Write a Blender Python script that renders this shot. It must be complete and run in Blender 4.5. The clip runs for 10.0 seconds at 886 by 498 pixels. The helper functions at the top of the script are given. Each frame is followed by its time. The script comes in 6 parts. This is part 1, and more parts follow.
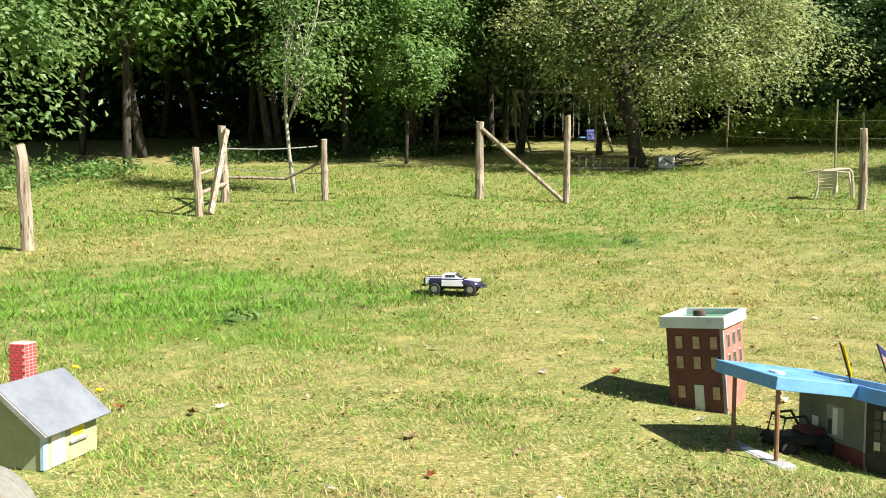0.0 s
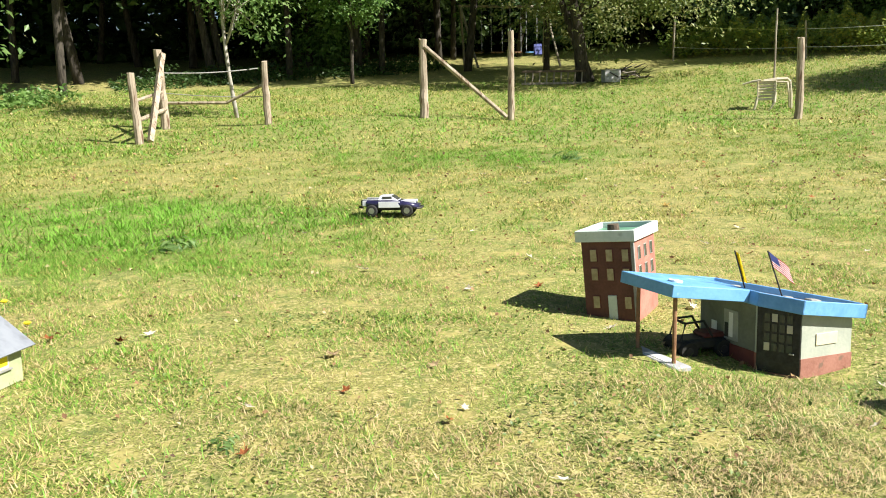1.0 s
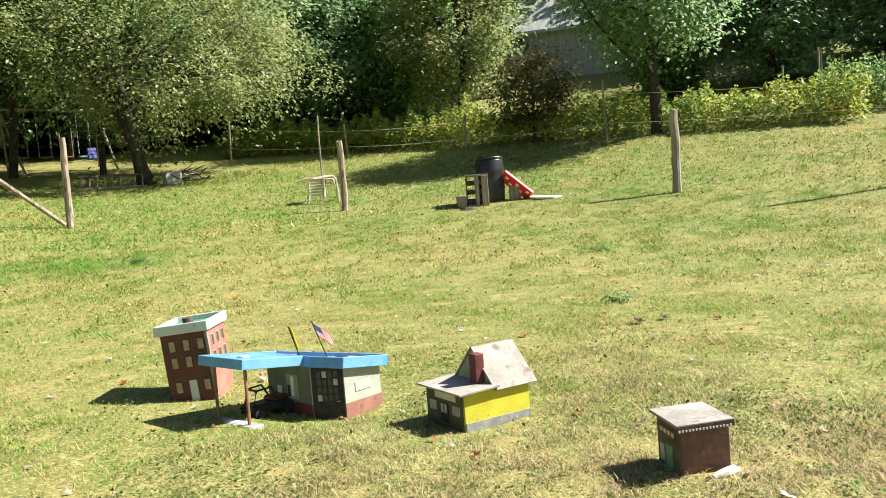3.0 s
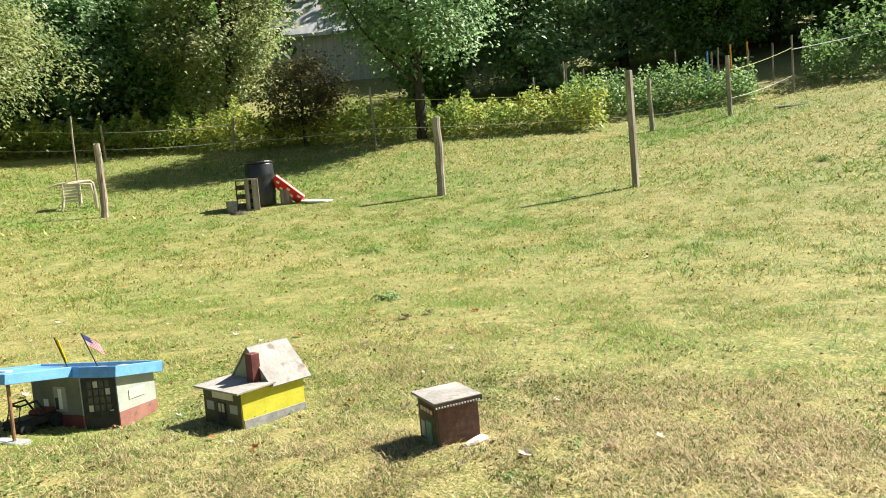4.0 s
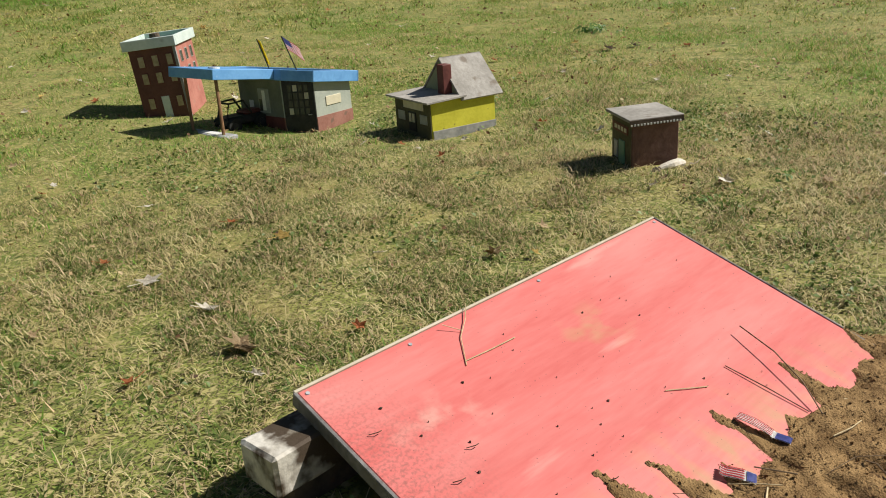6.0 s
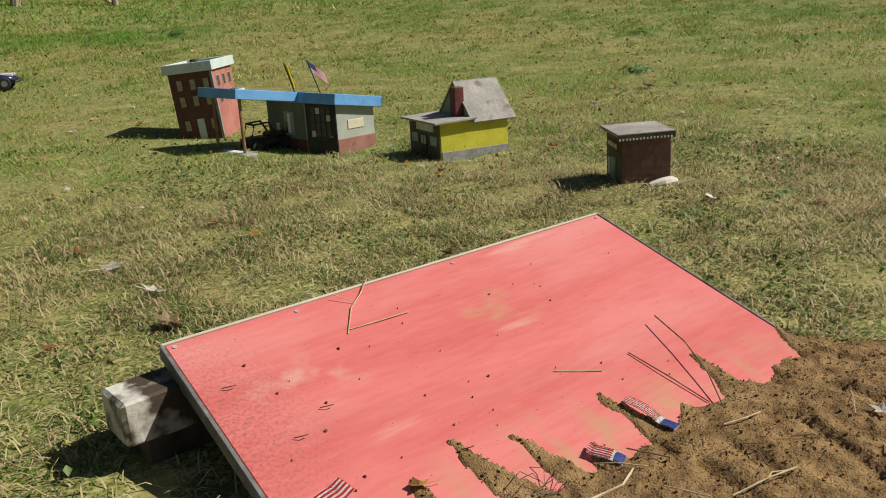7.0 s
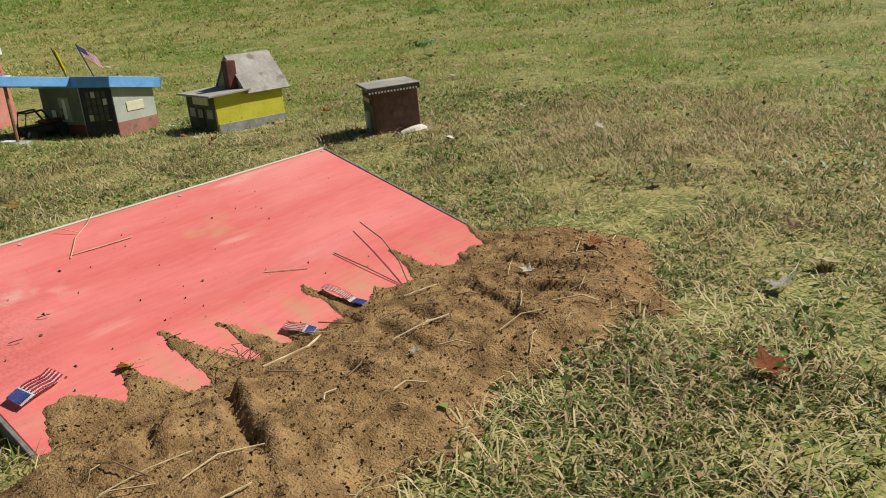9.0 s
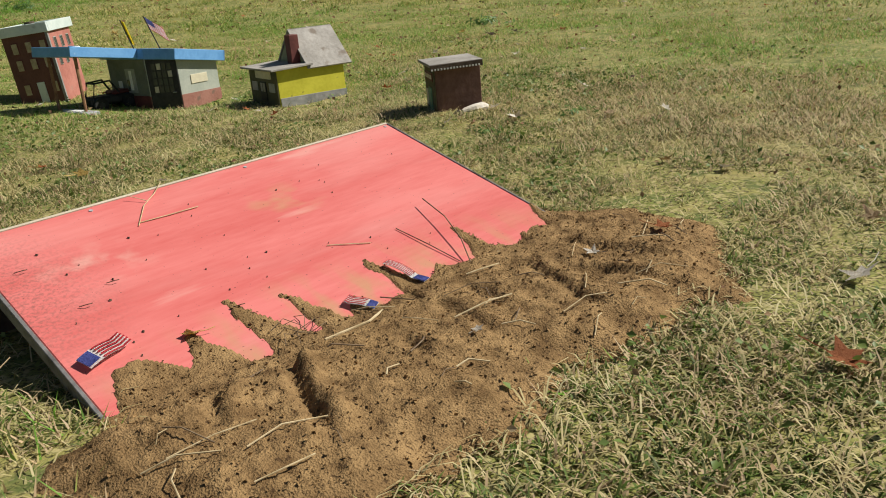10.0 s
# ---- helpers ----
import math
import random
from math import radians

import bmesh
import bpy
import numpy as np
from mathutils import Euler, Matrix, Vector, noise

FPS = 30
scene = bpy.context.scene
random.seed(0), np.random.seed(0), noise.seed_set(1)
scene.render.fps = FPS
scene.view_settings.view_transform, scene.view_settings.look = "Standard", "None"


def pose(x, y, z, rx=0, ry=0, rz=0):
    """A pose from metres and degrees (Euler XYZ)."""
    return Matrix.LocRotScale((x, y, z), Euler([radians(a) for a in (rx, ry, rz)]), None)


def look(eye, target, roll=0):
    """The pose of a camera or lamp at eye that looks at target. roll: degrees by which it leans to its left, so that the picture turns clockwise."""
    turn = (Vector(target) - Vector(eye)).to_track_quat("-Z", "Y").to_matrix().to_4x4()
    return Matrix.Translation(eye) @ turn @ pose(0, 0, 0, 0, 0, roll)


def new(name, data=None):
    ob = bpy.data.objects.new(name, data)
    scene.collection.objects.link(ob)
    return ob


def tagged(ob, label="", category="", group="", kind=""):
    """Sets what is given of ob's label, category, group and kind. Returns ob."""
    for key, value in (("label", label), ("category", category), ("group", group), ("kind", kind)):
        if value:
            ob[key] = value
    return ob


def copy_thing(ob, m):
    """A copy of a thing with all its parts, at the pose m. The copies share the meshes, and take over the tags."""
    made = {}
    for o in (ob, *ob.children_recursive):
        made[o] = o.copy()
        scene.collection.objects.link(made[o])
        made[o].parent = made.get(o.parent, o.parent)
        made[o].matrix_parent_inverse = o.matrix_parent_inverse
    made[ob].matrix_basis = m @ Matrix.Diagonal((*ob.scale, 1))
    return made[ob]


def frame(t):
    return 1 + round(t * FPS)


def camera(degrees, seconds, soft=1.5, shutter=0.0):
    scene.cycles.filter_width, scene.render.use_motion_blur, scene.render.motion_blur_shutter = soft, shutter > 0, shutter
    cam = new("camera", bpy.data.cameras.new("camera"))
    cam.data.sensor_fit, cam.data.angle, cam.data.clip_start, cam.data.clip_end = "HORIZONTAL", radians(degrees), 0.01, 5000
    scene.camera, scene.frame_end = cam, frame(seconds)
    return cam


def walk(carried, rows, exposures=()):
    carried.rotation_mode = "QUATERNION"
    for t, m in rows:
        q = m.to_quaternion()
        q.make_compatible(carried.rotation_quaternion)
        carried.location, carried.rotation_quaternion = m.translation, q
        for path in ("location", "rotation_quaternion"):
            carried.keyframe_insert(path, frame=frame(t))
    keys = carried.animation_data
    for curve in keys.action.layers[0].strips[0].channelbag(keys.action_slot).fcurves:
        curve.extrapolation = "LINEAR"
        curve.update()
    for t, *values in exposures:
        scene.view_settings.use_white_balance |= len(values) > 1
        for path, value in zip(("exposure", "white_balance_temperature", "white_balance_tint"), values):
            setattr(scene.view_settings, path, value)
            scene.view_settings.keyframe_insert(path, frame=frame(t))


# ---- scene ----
cam = camera(56.2, 10.0, 1.0)
PATH = [
    (0, (-0.068, -0.068, 0.981), (0.026, 1.927, 0.875), 0.2),
    (0.5, (0.016, -0.022, 0.936), (0.014, 1.958, 0.66), -0.4),
    (1, (0.113, -0.179, 1.001), (0.306, 1.789, 0.701), -1.4),
    (1.5, (-0.036, -0.335, 1.046), (0.425, 1.596, 0.805), -3.1),
    (2, (-0.091, -0.518, 1.072), (0.476, 1.392, 0.889), -5.6),
    (2.5, (-0.089, -0.79, 1.058), (0.744, 1.023, 0.914), -6.0),
    (3, (-0.106, -0.94, 1.057), (1.029, 0.702, 0.931), -4.6),
    (3.2, (-0.14, -0.99, 1.053), (1.108, 0.569, 0.931), -4.3),
    (4.3, (-0.354, -1.257, 1.081), (1.241, -0.065, 0.891), -4.7),
    (4.5, (-0.383, -1.299, 1.068), (1.241, -0.15, 0.86), -4.3),
    (5, (-0.326, -1.262, 1.028), (1.298, -0.136, 0.721), -3.1),
    (5.5, (-0.264, -1.062, 0.951), (1.162, 0.233, 0.416), -3.3),
    (6, (-0.18, -1.084, 0.868), (0.897, 0.449, 0.169), -3.9),
    (6.2, (-0.102, -1.159, 0.809), (0.873, 0.436, 0.098), -3.8),
    (7.3, (0.135, -1.374, 0.66), (1.095, 0.299, 0.133), -3.3),
    (7.5, (0.16, -1.469, 0.641), (1.159, 0.184, 0.122), -3.1),
    (8, (0.18, -1.575, 0.608), (1.287, 0.006, 0.083), -4.5),
    (8.5, (0.167, -1.601, 0.592), (1.339, -0.07, 0.059), -6.5),
    (9, (0.15, -1.659, 0.574), (1.4, -0.222, -0.036), -5.5),
    (9.5, (0.149, -1.663, 0.57), (1.399, -0.245, -0.083), -4.5),
    (10, (0.141, -1.633, 0.567), (1.285, -0.124, -0.078), -4.9),
]
EXPOSURES = [(0.0, 1.22), (2.0, 1.24), (4.6, 1.26), (5.1, 1.22), (5.5, 0.9), (5.8, 0.44), (6.2, 0.12), (7.4, 0.0), (9.0, 0.09), (10.0, 0.13)]
walk(cam, [(t, look(eye, target, roll)) for t, eye, target, roll in PATH], EXPOSURES)

# ---- world, sun ----
SUN_AZ = (0.87, -0.49)
SUN_EL = radians(44)
world = bpy.data.worlds.new("sky")
scene.world = world
world.use_nodes = True
wn = world.node_tree.nodes
sky = wn.new("ShaderNodeTexSky")
sky.sky_type = "NISHITA"
sky.sun_disc = False
sky.sun_elevation = SUN_EL
sky.sun_rotation = math.atan2(SUN_AZ[0], SUN_AZ[1])
wn["Background"].inputs[1].default_value = 0.04
world.node_tree.links.new(sky.outputs[0], wn["Background"].inputs[0])
sun_data = bpy.data.lights.new("sun", "SUN")
sun_data.energy, sun_data.angle, sun_data.color = 5.0, radians(0.55), (1.0, 0.96, 0.88)
sun = new("sun", sun_data)
sun.matrix_world = look((SUN_AZ[0] * 30, SUN_AZ[1] * 30, 30 * math.tan(SUN_EL)), (0, 0, 0))


# ---- materials ----
def surf(name, c1, c2, scale=8.0, rough=0.7, bump=0.15, fine=60.0, c3=None, spots=0.0, spot_scale=20.0, metal=0.0, stretch=(1, 1, 1), dist=0.01, world_space=False, spec=0.4):
    m = bpy.data.materials.new(name)
    m.use_nodes = True
    n, l = m.node_tree.nodes, m.node_tree.links
    b = n["Principled BSDF"]
    if world_space:
        src = n.new("ShaderNodeNewGeometry").outputs["Position"]
    else:
        src = n.new("ShaderNodeTexCoord").outputs["Object"]
    mp = n.new("ShaderNodeMapping")
    mp.inputs["Scale"].default_value = stretch
    l.new(src, mp.inputs[0])
    na = n.new("ShaderNodeTexNoise")
    na.inputs["Scale"].default_value, na.inputs["Detail"].default_value = scale, 5
    nb = n.new("ShaderNodeTexNoise")
    nb.inputs["Scale"].default_value, nb.inputs["Detail"].default_value = fine, 4
    for x in (na, nb):
        l.new(mp.outputs[0], x.inputs["Vector"])
    ad = n.new("ShaderNodeMath")
    ad.operation = "MULTIPLY_ADD"
    ad.inputs[1].default_value = 0.45
    l.new(nb.outputs[0], ad.inputs[0])
    l.new(na.outputs[0], ad.inputs[2])
    ramp = n.new("ShaderNodeValToRGB")
    ramp.color_ramp.elements[0].position, ramp.color_ramp.elements[1].position = 0.55, 0.9
    ramp.color_ramp.elements[0].color, ramp.color_ramp.elements[1].color = (*c1, 1), (*c2, 1)
    l.new(ad.outputs[0], ramp.inputs[0])
    col = ramp.outputs[0]
    if c3:
        nc = n.new("ShaderNodeTexNoise")
        nc.inputs["Scale"].default_value, nc.inputs["Detail"].default_value = spot_scale, 6
        l.new(mp.outputs[0], nc.inputs["Vector"])
        rs = n.new("ShaderNodeValToRGB")
        rs.color_ramp.elements[0].position, rs.color_ramp.elements[1].position = 0.68 - spots * 0.25, 0.74 - spots * 0.2
        l.new(nc.outputs[0], rs.inputs[0])
        mx = n.new("ShaderNodeMix")
        mx.data_type = "RGBA"
        l.new(rs.outputs[0], mx.inputs[0])
        l.new(col, mx.inputs[6])
        mx.inputs[7].default_value = (*c3, 1)
        col = mx.outputs[2]
    l.new(col, b.inputs["Base Color"])
    b.inputs["Roughness"].default_value, b.inputs["Metallic"].default_value = rough, metal
    b.inputs["Specular IOR Level"].default_value = spec
    if bump:
        bp = n.new("ShaderNodeBump")
        bp.inputs["Strength"].default_value, bp.inputs["Distance"].default_value = bump, dist
        l.new(ad.outputs[0], bp.inputs["Height"])
        l.new(bp.outputs[0], b.inputs["Normal"])
    return m


def foliage(name, colours, scale=0.6, rough=0.42, through_light=0.55, spec=0.5, spread=0.5):
    """Leaves and blades: a colour for each island out of a ramp, shifted by broad patches; some light passes through."""
    m = bpy.data.materials.new(name)
    m.use_nodes = True
    n, l = m.node_tree.nodes, m.node_tree.links
    b = n["Principled BSDF"]
    g = n.new("ShaderNodeNewGeometry")
    no = n.new("ShaderNodeTexNoise")
    no.inputs["Scale"].default_value, no.inputs["Detail"].default_value = scale, 3
    l.new(g.outputs["Position"], no.inputs["Vector"])
    ad = n.new("ShaderNodeMath")
    ad.operation = "MULTIPLY_ADD"
    ad.inputs[1].default_value = spread
    l.new(g.outputs["Random Per Island"], ad.inputs[0])
    sc = n.new("ShaderNodeMath")
    sc.operation = "MULTIPLY_ADD"
    sc.inputs[1].default_value, sc.inputs[2].default_value = 1.5, -0.56
    l.new(no.outputs[0], sc.inputs[0])
    l.new(sc.outputs[0], ad.inputs[2])
    ramp = n.new("ShaderNodeValToRGB")
    els = ramp.color_ramp.elements
    while len(els) < len(colours):
        els.new(0.5)
    for k, c in enumerate(colours):
        els[k].position, els[k].color = k / (len(colours) - 1), (*c, 1)
    l.new(ad.outputs[0], ramp.inputs[0])
    l.new(ramp.outputs[0], b.inputs["Base Color"])
    b.inputs["Roughness"].default_value = rough
    b.inputs["Specular IOR Level"].default_value = spec
    tr = n.new("ShaderNodeBsdfTranslucent")
    l.new(ramp.outputs[0], tr.inputs[0])
    mix = n.new("ShaderNodeMixShader")
    mix.inputs[0].default_value = through_light
    l.new(b.outputs[0], mix.inputs[1])
    l.new(tr.outputs[0], mix.inputs[2])
    l.new(mix.outputs[0], n["Material Output"].inputs[0])
    return m


def plain_glass(name, tint=(0.75, 0.8, 0.8), rough=0.05, alpha=0.5):
    m = bpy.data.materials.new(name)
    m.use_nodes = True
    b = m.node_tree.nodes["Principled BSDF"]
    b.inputs["Base Color"].default_value = (*tint, 1)
    b.inputs["Roughness"].default_value = rough
    b.inputs["Alpha"].default_value = alpha
    return m


def lawn_colour(n, l, colours, island):
    """The lawn's colour by place: broad dry and lush patches, plus one lush green patch; island adds a spread from blade to blade."""
    g = n.new("ShaderNodeNewGeometry")
    a = n.new("ShaderNodeTexNoise")
    a.inputs["Scale"].default_value, a.inputs["Detail"].default_value = 0.55, 5
    c = n.new("ShaderNodeTexNoise")
    c.inputs["Scale"].default_value, c.inputs["Detail"].default_value = 5.0, 4
    l.new(g.outputs["Position"], a.inputs["Vector"])
    l.new(g.outputs["Position"], c.inputs["Vector"])

    def math_node(op, x, y, z=None):
        q = n.new("ShaderNodeMath")
        q.operation = op
        for i, v in enumerate((x, y, z)):
            if v is None:
                continue
            if isinstance(v, (int, float)):
                q.inputs[i].default_value = v
            else:
                l.new(v, q.inputs[i])
        return q.outputs[0]

    v = math_node("MULTIPLY_ADD", a.outputs[0], 1.15, -0.12)
    v = math_node("MULTIPLY_ADD", c.outputs[0], 0.7, math_node("SUBTRACT", v, 0.35))
    for centre, radius, push in LUSH:
        d = n.new("ShaderNodeVectorMath")
        d.operation = "SUBTRACT"
        l.new(g.outputs["Position"], d.inputs[0])
        d.inputs[1].default_value = (*centre, 0)
        s = n.new("ShaderNodeVectorMath")
        s.operation = "DIVIDE"
        l.new(d.outputs[0], s.inputs[0])
        s.inputs[1].default_value = (*radius, 40)
        ln = n.new("ShaderNodeVectorMath")
        ln.operation = "LENGTH"
        l.new(s.outputs[0], ln.inputs[0])
        k = n.new("ShaderNodeMapRange")
        k.inputs[1].default_value, k.inputs[2].default_value = 1.25, 0.45
        k.inputs[3].default_value, k.inputs[4].default_value = 0.0, push
        l.new(ln.outputs["Value"], k.inputs[0])
        v = math_node("SUBTRACT", v, k.outputs[0])
    if island:
        r = math_node("MULTIPLY_ADD", g.outputs["Random Per Island"], island, -island / 2)
        v = math_node("ADD", v, r)
    ramp = n.new("ShaderNodeValToRGB")
    els = ramp.color_ramp.elements
    while len(els) < len(colours):
        els.new(0.5)
    for i, q in enumerate(colours):
        els[i].position, els[i].color = i / (len(colours) - 1), (*q, 1)
    l.new(v, ramp.inputs[0])
    return ramp.outputs[0]


# lush patches of the lawn: centre, radii, how much greener
LUSH = [((-2.3, 7.2), (2.6, 2.2), 0.55), ((1.6, 11.5), (2.6, 1.2), 0.25), ((21.0, 7.5), (2.5, 2.0), 0.3), ((-6.5, 13.0), (2.5, 4.0), 0.2), ((5.0, 18.5), (17.0, 8.0), 0.2), ((12.0, 9.0), (6.0, 6.0), 0.12), ((2.7, 0.5), (1.3, 1.0), -0.13)]
GREENS = [(0.19, 0.4, 0.045), (0.11, 0.18, 0.03), (0.34, 0.38, 0.09), (0.62, 0.55, 0.2), (0.62, 0.45, 0.26)]

TURF = [(0.13, 0.2, 0.035), (0.09, 0.11, 0.028), (0.3, 0.28, 0.1), (0.56, 0.48, 0.23), (0.54, 0.4, 0.24)]
THATCH = [(0.13, 0.2, 0.03), (0.21, 0.24, 0.05), (0.3, 0.27, 0.08), (0.33, 0.25, 0.11)]


def lawn_material(name, island, rough=0.6, through_light=0.3, colours=GREENS):
    m = bpy.data.materials.new(name)
    m.use_nodes = True
    n, l = m.node_tree.nodes, m.node_tree.links
    b = n["Principled BSDF"]
    col = lawn_colour(n, l, colours, island)
    if not through_light:
        # matted dead grass and bare soil between the blades
        gp = n.new("ShaderNodeNewGeometry")
        for scale, lo, hi, dark in ((150.0, 0.42, 0.52, (0.055, 0.045, 0.018, 1)), (60.0, 0.52, 0.62, (0.45, 0.38, 0.17, 1)), (13.0, 0.54, 0.66, (0.1, 0.13, 0.03, 1)), (5.5, 0.56, 0.68, (0.34, 0.29, 0.1, 1))):
            fn = n.new("ShaderNodeTexNoise")
            fn.inputs["Scale"].default_value, fn.inputs["Detail"].default_value = scale, 5
            l.new(gp.outputs["Position"], fn.inputs["Vector"])
            mr = n.new("ShaderNodeMapRange")
            mr.inputs[1].default_value, mr.inputs[2].default_value = (hi, lo) if scale > 100 else (lo, hi)
            mr.inputs[3].default_value, mr.inputs[4].default_value = 0.0, 0.85
            l.new(fn.outputs[0], mr.inputs[0])
            mx = n.new("ShaderNodeMix")
            mx.data_type = "RGBA"
            l.new(mr.outputs[0], mx.inputs[0])
            l.new(col, mx.inputs[6])
            mx.inputs[7].default_value = dark
            col = mx.outputs[2]
    l.new(col, b.inputs["Base Color"])
    b.inputs["Roughness"].default_value = rough
    b.inputs["Specular IOR Level"].default_value = 0.35
    if through_light:
        tr = n.new("ShaderNodeBsdfTranslucent")
        l.new(col, tr.inputs[0])
        mix = n.new("ShaderNodeMixShader")
        mix.inputs[0].default_value = through_light
        l.new(b.outputs[0], mix.inputs[1])
        l.new(tr.outputs[0], mix.inputs[2])
        l.new(mix.outputs[0], n["Material Output"].inputs[0])
    else:
        g = n.new("ShaderNodeNewGeometry")
        no = n.new("ShaderNodeTexNoise")
        no.inputs["Scale"].default_value, no.inputs["Detail"].default_value = 9.0, 8
        l.new(g.outputs["Position"], no.inputs["Vector"])
        bp = n.new("ShaderNodeBump")
        bp.inputs["Strength"].default_value, bp.inputs["Distance"].default_value = 0.5, 0.04
        l.new(no.outputs[0], bp.inputs["Height"])
        l.new(bp.outputs[0], b.inputs["Normal"])
    return m


M_GROUND = lawn_material("lawn soil and thatch", 0.0, 0.9, 0.0, THATCH)
M_GRASS = lawn_material("grass blades", 1.45)
M_LAWN = lawn_material("lawn grass further off", 0.75)
M_TURF = lawn_material("worn short turf", 1.8, colours=TURF)
M_SOIL = surf("sandy soil", (0.17, 0.1, 0.042), (0.37, 0.235, 0.105), 22, 0.95, 0.9, 300, (0.1, 0.058, 0.027), 0.34, 110, dist=0.012, world_space=True, spec=0.15)


def board_paint():
    """Faded red paint: streaks along the board, pale scuffs, grey grime at the high corner, sandy dust near the foot and fine dark specks."""
    m = surf("faded red painted board", (0.6, 0.13, 0.115), (0.7, 0.2, 0.18), 3.0, 0.45, 0.06, 34, (0.7, 0.29, 0.25), 0.12, 4.0, stretch=(0.45, 2.6, 1))
    n, l = m.node_tree.nodes, m.node_tree.links
    b = n["Principled BSDF"]
    col = b.inputs["Base Color"].links[0].from_socket
    src = n.new("ShaderNodeTexCoord").outputs["Object"]

    def near(centre, size):
        d = n.new("ShaderNodeVectorMath")
        d.operation = "SUBTRACT"
        l.new(src, d.inputs[0])
        d.inputs[1].default_value = centre
        q = n.new("ShaderNodeVectorMath")
        q.operation = "DIVIDE"
        l.new(d.outputs[0], q.inputs[0])
        q.inputs[1].default_value = size
        e = n.new("ShaderNodeVectorMath")
        e.operation = "LENGTH"
        l.new(q.outputs[0], e.inputs[0])
        k = n.new("ShaderNodeMapRange")
        k.inputs[1].default_value, k.inputs[2].default_value = 1.0, 0.2
        l.new(e.outputs["Value"], k.inputs[0])
        return k.outputs[0]

    def layer(col, scale, lo, hi, amount, colour, where=None, stretch=(1, 1, 1)):
        mp = n.new("ShaderNodeMapping")
        mp.inputs["Scale"].default_value = stretch
        l.new(src, mp.inputs[0])
        t = n.new("ShaderNodeTexNoise")
        t.inputs["Scale"].default_value, t.inputs["Detail"].default_value = scale, 6
        l.new(mp.outputs[0], t.inputs["Vector"])
        k = n.new("ShaderNodeMapRange")
        k.inputs[1].default_value, k.inputs[2].default_value = lo, hi
        k.inputs[4].default_value = amount
        l.new(t.outputs[0], k.inputs[0])
        f = k.outputs[0]
        if where is not None:
            w = n.new("ShaderNodeMath")
            w.operation = "MULTIPLY"
            l.new(f, w.inputs[0])
            l.new(where, w.inputs[1])
            f = w.outputs[0]
        x = n.new("ShaderNodeMix")
        x.data_type = "RGBA"
        l.new(f, x.inputs[0])
        l.new(col, x.inputs[6])
        x.inputs[7].default_value = (*colour, 1)
        return x.outputs[2]

    col = layer(col, 2.2, 0.52, 0.72, 0.3, (0.72, 0.36, 0.32), stretch=(0.7, 3.0, 1))
    col = layer(col, 14, 0.5, 0.66, 0.5, (0.72, 0.45, 0.37), near((0.17, -0.2, 0), (0.14, 0.09, 1)))
    col = layer(col, 150, 0.44, 0.66, 0.6, (0.2, 0.1, 0.08), near((0.0, -0.24, 0), (0.2, 0.3, 1)))
    col = layer(col, 9, 0.5, 0.64, 0.6, (0.5, 0.33, 0.16), near((0.62, -0.19, 0), (0.14, 0.08, 1)), (1, 1.5, 1))
    col = layer(col, 12, 0.46, 0.66, 0.7, (0.46, 0.3, 0.14), near((0.5, -0.6, 0), (0.75, 0.18, 1)), (1.8, 0.7, 1))
    col = layer(col, 170, 0.68, 0.72, 0.85, (0.08, 0.04, 0.03))
    l.new(col, b.inputs["Base Color"])
    return m


M_RED = board_paint()
M_WEATHERED = surf("weathered grey wood", (0.2, 0.165, 0.125), (0.42, 0.37, 0.3), 4, 0.85, 0.5, 50, (0.11, 0.085, 0.06), 0.15, 9, stretch=(3, 3, 0.35))
M_POST = surf("debarked cedar post", (0.2, 0.155, 0.11), (0.45, 0.38, 0.29), 3, 0.85, 0.6, 40, (0.12, 0.07, 0.042), 0.4, 5, stretch=(4, 4, 0.5))
M_BARK = surf("tree bark", (0.022, 0.018, 0.014), (0.085, 0.072, 0.056), 6, 0.95, 0.9, 40, stretch=(3, 3, 0.7), dist=0.03)
M_BIRCH = surf("pale young bark", (0.22, 0.2, 0.17), (0.45, 0.42, 0.37), 8, 0.85, 0.4, 50)
M_WHITEPAINT = surf("peeling white paint", (0.4, 0.36, 0.29), (0.72, 0.68, 0.6), 9, 0.75, 0.5, 60, (0.07, 0.048, 0.03), 0.9, 13)
M_DARKWOOD = surf("dark timber", (0.05, 0.037, 0.026), (0.14, 0.1, 0.07), 10, 0.9, 0.5, 60)
L_MAPLE = foliage("maple leaves", [(0.082, 0.172, 0.044), (0.15, 0.277, 0.068), (0.255, 0.403, 0.12), (0.419, 0.552, 0.209)], 0.8)
L_APPLE = foliage("apple leaves", [(0.104, 0.156, 0.052), (0.208, 0.273, 0.098), (0.325, 0.377, 0.15), (0.468, 0.468, 0.215), (0.572, 0.52, 0.26)], 0.9)
# forest leaves with the shade of the woods put into their colour
L_SHADE = foliage("forest leaves darkened for shade", [(0.043, 0.087, 0.026), (0.08, 0.152, 0.041), (0.131, 0.217, 0.065)], 0.5)
L_ASH = foliage("grey green leaves", [(0.126, 0.236, 0.11), (0.236, 0.371, 0.169), (0.405, 0.557, 0.288), (0.607, 0.709, 0.423)], 0.7)
L_BURG = foliage("dark red shrub leaves", [(0.071, 0.084, 0.028), (0.143, 0.13, 0.048), (0.238, 0.143, 0.071)], 1.5)
L_GOLD = foliage("goldenrod", [(0.115, 0.196, 0.046), (0.253, 0.345, 0.081), (0.437, 0.46, 0.092), (0.667, 0.517, 0.092)], 0.8)
